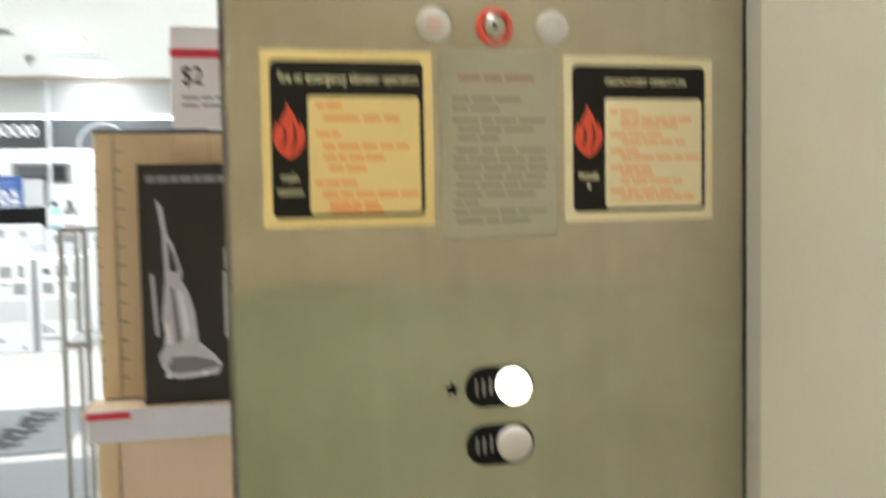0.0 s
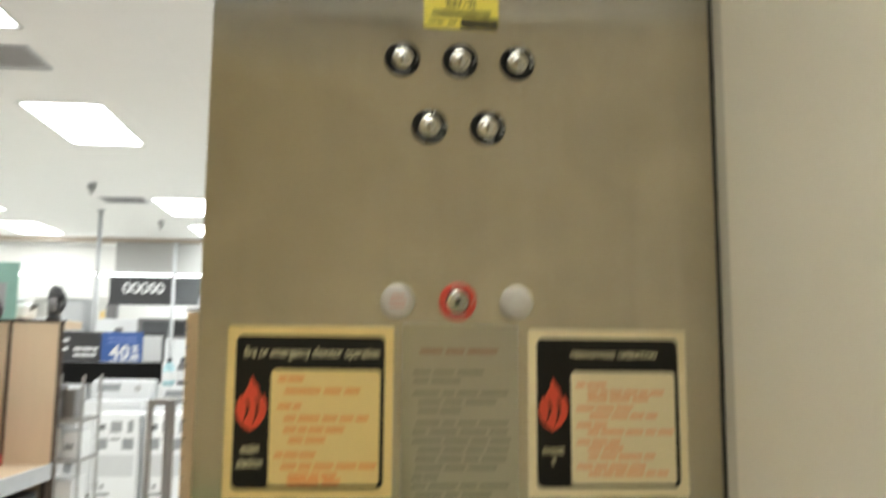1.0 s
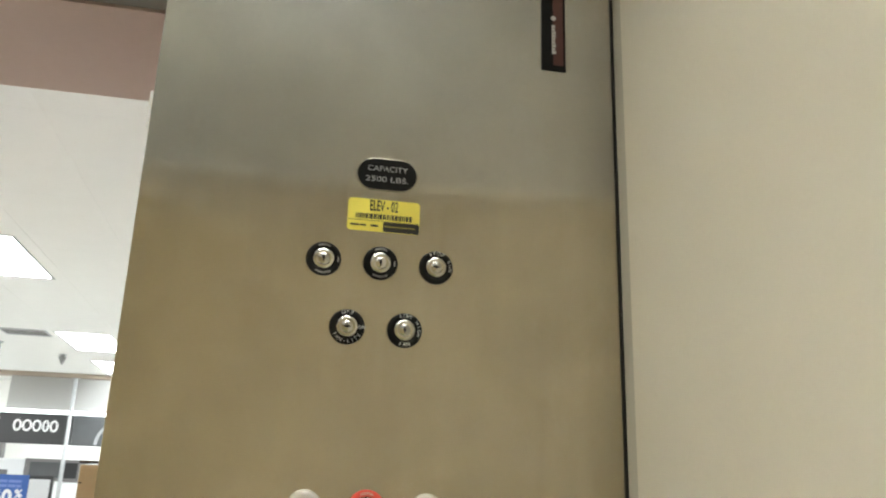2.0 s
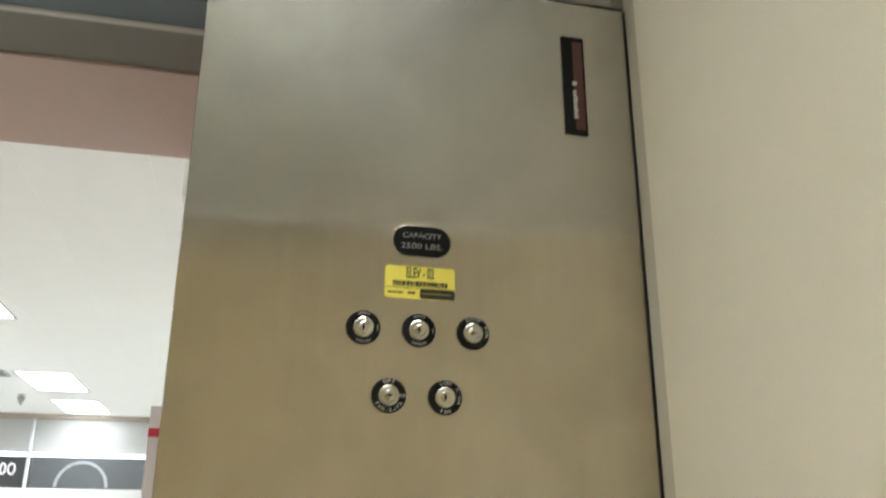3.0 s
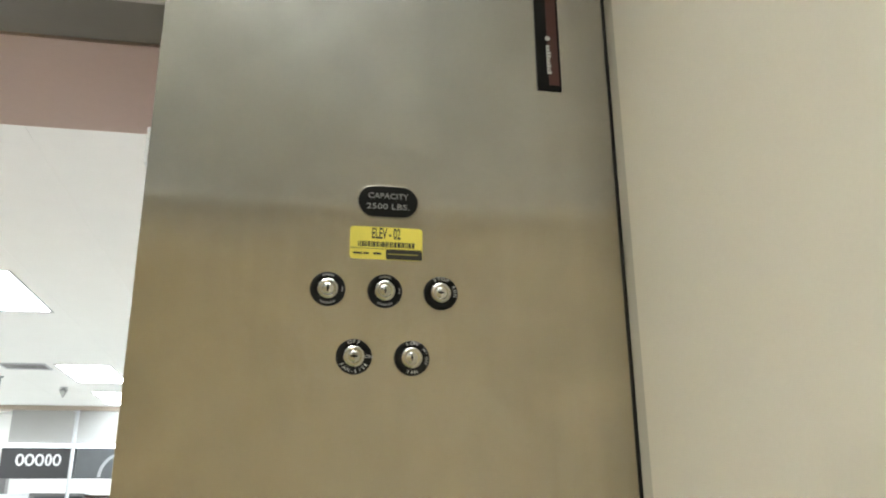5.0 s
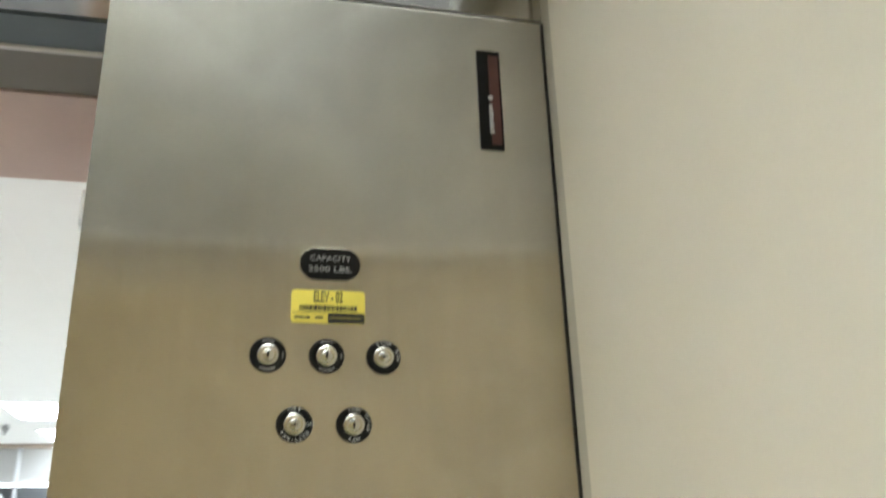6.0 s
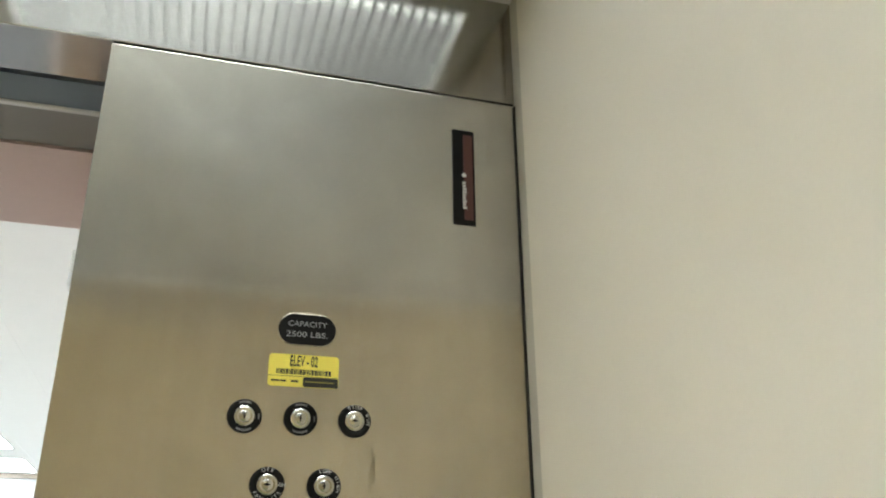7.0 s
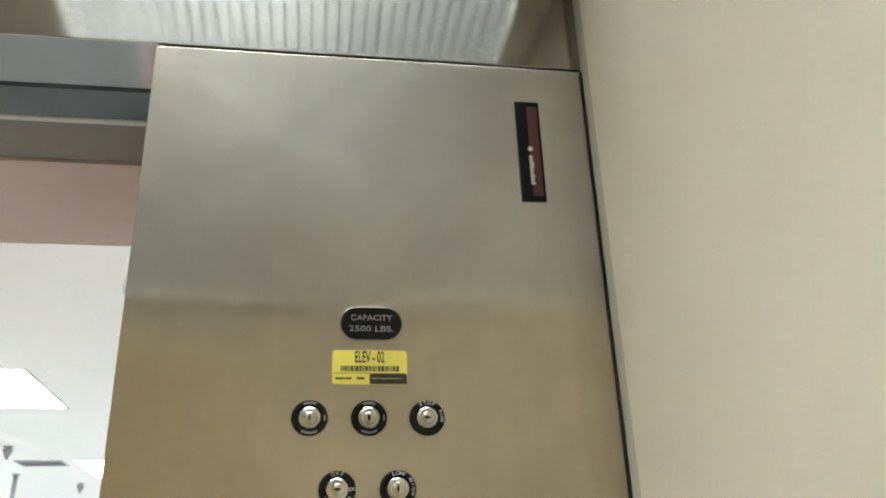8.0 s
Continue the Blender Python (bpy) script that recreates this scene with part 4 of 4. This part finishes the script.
def display_rack(x0, x1, y0, y1, h, shelves):
    t = thing("display_rack", ((x0 + x1) / 2, (y0 + y1) / 2, 0), "grey steel tube display rack on the store floor", "rack", "steel racks")
    for x in (x0, x1):
        for y in (y0, y1):
            part("post", box_bm(x - 0.010, x + 0.010, y - 0.010, y + 0.010, 0.04, h, 0.003), RACK_GREY, t)
            part("foot", box_bm(x - 0.022, x + 0.022, y - 0.022, y + 0.022, 0, 0.0395, 0.006), DARK_PLASTIC, t, "dark plastic foot")
    for z in shelves:
        for y in (y0, y1):
            part("rail", box_bm(x0 + 0.010, x1 - 0.010, y - 0.008, y + 0.008, z - 0.012, z + 0.012, 0.002), RACK_GREY, t)
        for x in (x0, x1):
            part("rail", box_bm(x - 0.008, x + 0.008, y0 + 0.010, y1 - 0.010, z - 0.012, z + 0.012, 0.002), RACK_GREY, t)
        part("shelf", box_bm(x0 + 0.008, x1 - 0.008, y0 + 0.008, y1 - 0.008, z + 0.002, z + 0.006), RACK_GREY, t)


display_rack(-2.20, -1.90, 5.55, 5.95, 1.27, (0.12, 0.66, 0.95))
display_rack(-0.735, -0.645, 2.80, 3.10, 1.23, (0.76, 1.218))


def small_carton(x0, y0, z0, w, d, h):
    t = thing("small_carton", (x0 + w / 2, y0 + d / 2, z0), "small white carton on a rack shelf", "box", "small cartons on the rack")
    part("box", box_bm(x0, x0 + w, y0, y0 + d, z0, z0 + h, 0.004), CARTON, t)
    part("print", box_bm(x0 + 0.02, x0 + w - 0.03, y0 - 0.0015, y0 + 0.001, z0 + h * 0.35, z0 + h * 0.55), PRINT_GREY, t, "grey printed panel")


small_carton(-2.17, 5.60, 0.667, 0.12, 0.3, 0.24)
small_carton(-2.04, 5.60, 0.667, 0.11, 0.3, 0.20)
small_carton(-2.17, 5.60, 0.127, 0.22, 0.3, 0.40)

# aisle shelf with vacuum cleaners
aisle = thing("aisle_shelf", (-2.3, 4.6, 0), "maple and white aisle shelving unit", "shelf unit")
part("base", box_bm(-2.75, -2.02, 3.0, 5.34, 0.0, 0.12, 0.004), WOOD_LIGHT, aisle)
part("shelf", box_bm(-2.75, -2.02, 3.0, 5.34, 0.605, 0.665, 0.004), WOOD_LIGHT, aisle)
part("price_channel", box_bm(-2.018, -2.005, 3.0, 5.34, 0.565, 0.675, 0.003), SHELF_MOTTLED, aisle, "white price channel along the shelf edge")
part("frame_post", box_bm(-2.362, -2.342, 5.335, 5.38, 0.0, 1.64, 0.002), GROOVE, aisle, "dark steel frame post")
part("inner_panel", box_bm(-2.78, -2.363, 5.345, 5.375, 0.0, 1.64, 0.003), WOOD_LIGHT, aisle, "plain maple inner panel")
part("frame_post", box_bm(-2.018, -2.0, 5.335, 5.38, 0.0, 1.64, 0.002), GROOVE, aisle, "dark steel frame post")
part("end_panel", box_bm(-2.341, -2.019, 5.345, 5.375, 0.0, 1.64, 0.003), WOOD_LIGHT, aisle, "plain maple end panel")
part("back_panel", box_bm(-2.78, -2.755, 3.0, 5.34, 0.0, 1.60, 0.003), WOOD_LIGHT, aisle)
part("cap", box_bm(-2.80, -1.99, 5.34, 5.38, 1.641, 1.66, 0.003), GROOVE, aisle, "dark cap strip")
part("upright", box_bm(-2.06, -2.02, 5.29, 5.34, 0.13, 0.60), GROOVE, aisle, "dark steel upright")


def picture_box(y0, y1):
    t = thing("product_box", (-2.3, (y0 + y1) / 2, 0.12), "grey-green picture carton on the lower shelf", "box", "boxes on the lower shelf")
    part("box", box_bm(-2.60, -2.07, y0, y1, 0.121, 0.50, 0.004), DARK_PLASTIC, t)
    part("picture", box_bm(-2.069, -2.064, y0 + 0.03, y1 - 0.02, 0.15, 0.47), PICTURE, t, "printed product picture")
    for k in range(4):
        c = y0 + 0.24 + 0.14 * k
        if c < y1 - 0.10:
            part("printed_shape", merged(box_bm(-2.0637, -2.0627, c, c + 0.05 + 0.012 * k, 0.18 + 0.02 * k, 0.30, 0.0004), box_bm(-2.0637, -2.0627, c + 0.02, c + 0.035, 0.301, 0.44 - 0.02 * k)), SILVER if k % 2 else DARK_PLASTIC, t)
    part("white_print", box_bm(-2.0635, -2.0625, y0 + 0.10, y0 + 0.16, 0.20, 0.42), WHITE_PRINT, t)


picture_box(3.50, 4.30)
picture_box(4.33, 5.26)


def upright_vacuum(x, y, z, body_mat, label, tall):
    t = thing("vacuum_cleaner", (x, y, z), label, "vacuum cleaner", "vacuum cleaners")
    part("head", box_bm(x - 0.17, x + 0.17, y - 0.20, y + 0.12, z, z + 0.09, 0.03, 3), body_mat, t, "wide floor head")
    part("floor_plate", box_bm(x - 0.10, x + 0.27, y - 0.33, y - 0.215, z, z + 0.05, 0.014, 2), GREY_PLASTIC, t, "flat grey brush cover")
    part("bumper", box_bm(x - 0.175, x + 0.175, y - 0.21, y - 0.12, z + 0.01, z + 0.035, 0.01, 2), DARK_PLASTIC, t, "dark rubber bumper")
    part("body", tube_bm((x, y + 0.08, z + 0.08), (x, y + 0.10, z + 0.30), 0.115, 0.105), body_mat, t)
    part("filter_cover", tube_bm((x, y - 0.02, z + 0.13), (x, y - 0.03, z + 0.25), 0.06, 0.05), SILVER, t, "silver filter cover")
    part("dust_bin", tube_bm((x, y + 0.10, z + 0.30), (x, y + 0.11, z + 0.60), 0.095, 0.098), GREY_PLASTIC, t, "smoky grey dust bin")
    part("cyclone_band", tube_bm((x, y + 0.105, z + 0.42), (x, y + 0.105, z + 0.45), 0.099, 0.099), SILVER, t, "silver band round the bin")
    part("bin_lid", tube_bm((x, y + 0.11, z + 0.60), (x, y + 0.12, z + 0.74), 0.100, 0.055), body_mat, t)
    part("handle", tube_bm((x, y + 0.13, z + 0.70), (x, y + 0.16, z + tall), 0.022, 0.016), DARK_PLASTIC, t)
    part("upper_body", tube_bm((x - 0.05, y + 0.12, z + 0.66), (x - 0.06, y + 0.15, z + 0.93), 0.062, 0.040), DARK_PLASTIC, t, "dark grey upper body")
    part("hose", tube_bm((x - 0.12, y + 0.06, z + 0.15), (x - 0.10, y + 0.12, z + 0.80), 0.022, 0.022), DARK_PLASTIC, t, "dark ribbed hose")
    for k in range(8):
        a0, a1 = k * math.pi / 4, (k + 1) * math.pi / 4
        part("grip", tube_bm((x + 0.06 * math.cos(a0), y + 0.16, z + tall + 0.09 + 0.10 * math.sin(a0)), (x + 0.06 * math.cos(a1), y + 0.16, z + tall + 0.09 + 0.10 * math.sin(a1)), 0.016, seg=10), DARK_PLASTIC, t)


upright_vacuum(-2.42, 5.02, 0.666, RED_PLASTIC, "red and grey upright vacuum cleaner on the shelf", 0.95)
upright_vacuum(-2.40, 4.35, 0.666, SILVER, "silver and dark upright vacuum cleaner on the shelf", 0.95)
part("top_board", box_bm(-2.78, -2.0, 5.381, 5.74, 1.605, 1.66, 0.003), WOOD_LIGHT, aisle, "maple top board")
part("rear_panel", box_bm(-2.78, -2.25, 5.741, 5.765, 0.0, 1.66, 0.003), WOOD_LIGHT, aisle)
hand = thing("hand_vacuum", (-2.09, 5.44, 1.66), "small dark upright hand vacuum with a loop handle", "hand vacuum")
part("body", merged(tube_bm((-2.10, 5.44, 1.661), (-2.10, 5.44, 1.70), 0.050, 0.044), tube_bm((-2.10, 5.44, 1.70), (-2.098, 5.44, 1.80), 0.044, 0.052)), DARK_PLASTIC, hand)
part("head", merged(tube_bm((-2.098, 5.44, 1.80), (-2.092, 5.44, 1.87), 0.053, 0.050), tube_bm((-2.092, 5.44, 1.87), (-2.080, 5.44, 1.908), 0.050, 0.028)), DARK_PLASTIC, hand)
part("bin", tube_bm((-2.098, 5.392, 1.72), (-2.094, 5.390, 1.82), 0.022, 0.024, 16), GREY_PLASTIC, hand, "smoky grey dust bin")
for k in range(6):
    a0, a1 = -1.2 + 0.4 * k, -0.8 + 0.4 * k
    part("handle", tube_bm((-2.072 + 0.042 * math.cos(a0), 5.44, 1.80 + 0.080 * math.sin(a0)), (-2.072 + 0.042 * math.cos(a1), 5.44, 1.80 + 0.080 * math.sin(a1)), 0.011, seg=10), DARK_PLASTIC, hand, "curved grip")

canister = thing("canister_vacuum", (-2.41, 5.60, 1.66), "white rounded canister appliance on the shelf top", "canister vacuum")
part("body", box_bm(-2.51, -2.31, 5.48, 5.70, 1.672, 1.79, 0.05, 4), WHITE_PLASTIC, canister)
part("lid", box_bm(-2.47, -2.33, 5.51, 5.67, 1.785, 1.83, 0.02, 3), WHITE_PLASTIC, canister)
part("base", box_bm(-2.50, -2.32, 5.49, 5.69, 1.661, 1.676, 0.004), GREY_PLASTIC, canister, "grey base band")
part("spout", tube_bm((-2.34, 5.58, 1.74), (-2.27, 5.57, 1.775), 0.022, 0.016, 16), GREY_PLASTIC, canister, "grey hose socket")

blend = thing("coffee_machine", (-2.07, 5.70, 0.957), "silver and grey upright appliance on a rack shelf", "appliance")
part("body", box_bm(-2.17, -2.08, 5.62, 5.80, 0.957, 1.10, 0.012, 2), SILVER, blend)
part("column", box_bm(-2.075, -1.98, 5.64, 5.80, 0.957, 1.17, 0.014, 2), GREY_PLASTIC, blend, "dark grey rear column")
part("top", box_bm(-2.17, -2.08, 5.62, 5.80, 1.101, 1.20, 0.012, 2), GREY_PLASTIC, blend)
poster = thing("teal_poster", (-2.5, 5.40, 1.66), "teal printed poster standing on the shelf top", "poster")
part("sheet", box_bm(-2.78, -2.34, 5.385, 5.393, 1.662, 2.07, 0.001), TEAL, poster)
part("print", merged(box_bm(-2.70, -2.62, 5.380, 5.384, 1.95, 2.02), box_bm(-2.70, -2.62, 5.380, 5.384, 1.82, 1.89), box_bm(-2.56, -2.42, 5.380, 5.384, 1.70, 1.92)), SILVER, poster)

# end display with the black vacuum poster
end = thing("end_display", (-0.2, 2.7, 0), "tan slatted wooden end display with a lower shelf", "display stand")
part("post_panel", box_bm(-0.575, -0.508, 2.66, 2.674, 0.562, 1.585, 0.001), WOOD, end, "tan wooden edge panel")
part("slat_backing", box_bm(-0.575, 0.35, 2.675, 2.72, 0.56, 1.585), GROOVE, end, "dark backing behind the planks")
for x0, x1 in ((-0.503, -0.398), (-0.396, -0.29), (-0.288, -0.15), (-0.148, 0.0), (0.002, 0.17), (0.172, 0.35)):
    part("plank", box_bm(x0, x1, 2.66, 2.674, 0.562, 1.585, 0.001), WOOD, end)
for k in range(13):
    part("slot", box_bm(-0.506, -0.474, 2.6585, 2.661, 0.64 + 0.073 * k, 0.644 + 0.073 * k), GROOVE, end)
    part("slot", box_bm(-0.575, -0.562, 2.6585, 2.661, 0.64 + 0.073 * k, 0.644 + 0.073 * k), GROOVE, end)
part("cap", box_bm(-0.58, 0.36, 2.655, 2.73, 1.591, 1.60, 0.002), GROOVE, end, "dark cap strip")
part("shelf", box_bm(-0.62, 0.40, 2.475, 2.72, 0.525, 0.555, 0.003), WOOD_LIGHT, end)
part("price_channel", box_bm(-0.60, 0.40, 2.462, 2.474, 0.44, 0.558, 0.002), SHELF_EDGE, end, "white price channel with a red label")
part("red_label", box_bm(-0.60, -0.45, 2.458, 2.4615, 0.528, 0.552), RED_PRINT, end, "red price label")
part("base_post", box_bm(-0.575, -0.50, 2.50, 2.72, 0.0, 0.524, 0.003), WOOD, end)
part("base", box_bm(-0.495, 0.36, 2.49, 2.72, 0.0, 0.524, 0.003), WOOD_LIGHT, end)
vp = thing("vacuum_poster", (-0.1, 2.55, 0.556), "tall black poster with a silver vacuum cleaner picture", "poster")
part("sheet", box_bm(-0.405, 0.25, 2.53, 2.56, 0.556, 1.462, 0.002), POSTER_BLACK, vp)
for a, b, z in words_row(-0.375, 0.10, 1.405, 11):
    part("heading_bar", box_bm(a, b, 2.527, 2.529, z - 0.014, z + 0.014), INK_PLATE, vp, "pale grey heading bar")
part("printed_wand", outline_bm([(-0.342, 1.33), (-0.321, 1.304), (-0.306, 1.20), (-0.285, 1.16), (-0.254, 1.053), (-0.262, 1.02), (-0.318, 1.02), (-0.323, 1.204)], 2.525, 2.529), PRINT_SILVER, vp, "silver printed handle")
part("printed_slot", outline_bm([(-0.306, 1.17), (-0.298, 1.16), (-0.274, 1.055), (-0.300, 1.06)], 2.523, 2.525), POSTER_BLACK, vp)
part("printed_slot", outline_bm([(-0.290, 1.135), (-0.284, 1.13), (-0.266, 1.062), (-0.271, 1.06)], 2.5225, 2.5245), POSTER_BLACK, vp)
part("printed_body", outline_bm([(-0.318, 1.025), (-0.262, 1.03), (-0.236, 0.98), (-0.216, 0.914), (-0.204, 0.80), (-0.225, 0.745), (-0.300, 0.735), (-0.330, 0.77), (-0.323, 0.82), (-0.333, 0.877)], 2.524, 2.5285), PRINT_SILVER, vp, "silver printed vacuum body")
part("printed_shade", outline_bm([(-0.300, 1.00), (-0.288, 1.00), (-0.262, 0.80), (-0.284, 0.78)], 2.5225, 2.5238), GREY_PLASTIC, vp)
part("printed_glint", outline_bm([(-0.272, 0.99), (-0.258, 0.98), (-0.234, 0.84), (-0.250, 0.80)], 2.5220, 2.5238), WHITE_PRINT, vp)
part("printed_glint", outline_bm([(-0.322, 0.86), (-0.312, 0.87), (-0.300, 0.79), (-0.318, 0.78)], 2.5220, 2.5238), WHITE_PRINT, vp)
part("printed_head", outline_bm([(-0.330, 0.772), (-0.290, 0.748), (-0.225, 0.758), (-0.204, 0.790), (-0.147, 0.738), (-0.119, 0.700), (-0.135, 0.662), (-0.200, 0.655), (-0.285, 0.648), (-0.336, 0.688), (-0.351, 0.738)], 2.5235, 2.528), PRINT_SILVER, vp, "silver printed floor head")
part("printed_shade", outline_bm([(-0.300, 0.735), (-0.225, 0.735), (-0.150, 0.715), (-0.130, 0.690), (-0.200, 0.675), (-0.300, 0.672), (-0.318, 0.700)], 2.5225, 2.5234), GREY_PLASTIC, vp, "dark printed shade")
for lx, lz in ((-0.315, 0.664), (-0.185, 0.668)):
    part("printed_lamp", lathe_y(lx, lz, ((0.011, 2.5223), (0.011, 2.5214)), 12), WHITE_PRINT, vp)
part("printed_hose", outline_bm([(-0.370, 1.05), (-0.358, 1.05), (-0.346, 0.815), (-0.358, 0.815)], 2.525, 2.529), PRINT_SILVER, vp)
part("printed_bottle", merged(box_bm(-0.105, -0.02, 2.525, 2.529, 0.80, 1.05), box_bm(-0.10, -0.03, 2.524, 2.529, 1.06, 1.14)), PRINT_SILVER, vp, "pale printed panel")
card = thing("price_card", (-0.1, 2.62, 1.60), "tall white price card with a red band", "price card")
part("sheet", box_bm(-0.28, 0.10, 2.62, 2.628, 1.602, 1.99, 0.001), WHITE_PRINT, card)
part("red_band", box_bm(-0.28, 0.10, 2.616, 2.6195, 1.872, 1.905), RED_PRINT, card, "red printed band")
part("figures", text_bm("$2", 0.10, -0.20, 1.80, 2.617, 0.001, squeeze=0.8), INK_BLACK, card, "black printed price")
part("small_print", bars_bm(words_row(-0.24, 0.06, 1.72, 4) + words_row(-0.24, 0.04, 1.69, 4), 2.618, 0.012, 0.001), PRINT_GREY, card)

# entry carpets
mat1 = thing("entry_mat", (-1.45, 4.6, 0), "grey entry carpet with a black printed mark", "floor mat", "entry mats")
part("carpet", box_bm(-1.76, -1.02, 4.02, 5.12, 0.001, 0.011, 0.003), MAT_GREY, mat1)
for k in range(6):
    cx, cy = -1.37 + 0.012 * k, 4.24 + 0.135 * k
    wide = 0.085 if k % 2 else 0.105
    glyph = merged(
        box_bm(cx - wide, cx + wide, cy - 0.034, cy + 0.030, 0.0112, 0.0125, 0.0004),
        box_bm(cx - wide - 0.035, cx - wide + 0.045, cy + 0.0302, cy + 0.075, 0.0112, 0.0125, 0.0004),
        box_bm(cx + 0.01, cx + 0.075, cy - 0.078, cy - 0.0342, 0.0112, 0.0125, 0.0004))
    bmesh.ops.rotate(glyph, cent=(cx, cy, 0), matrix=Matrix.Rotation(radians(-28 + 9 * (k % 3)), 3, "Z"), verts=glyph.verts)
    part("printed_mark", glyph, BLACK, mat1, "black printed shape")
mat2 = thing("entry_mat", (-1.2, 3.0, 0), "plain grey entry carpet", "floor mat", "entry mats")
part("carpet", box_bm(-1.76, -0.72, 2.3, 3.86, 0.001, 0.011, 0.003), MAT_GREY, mat2)
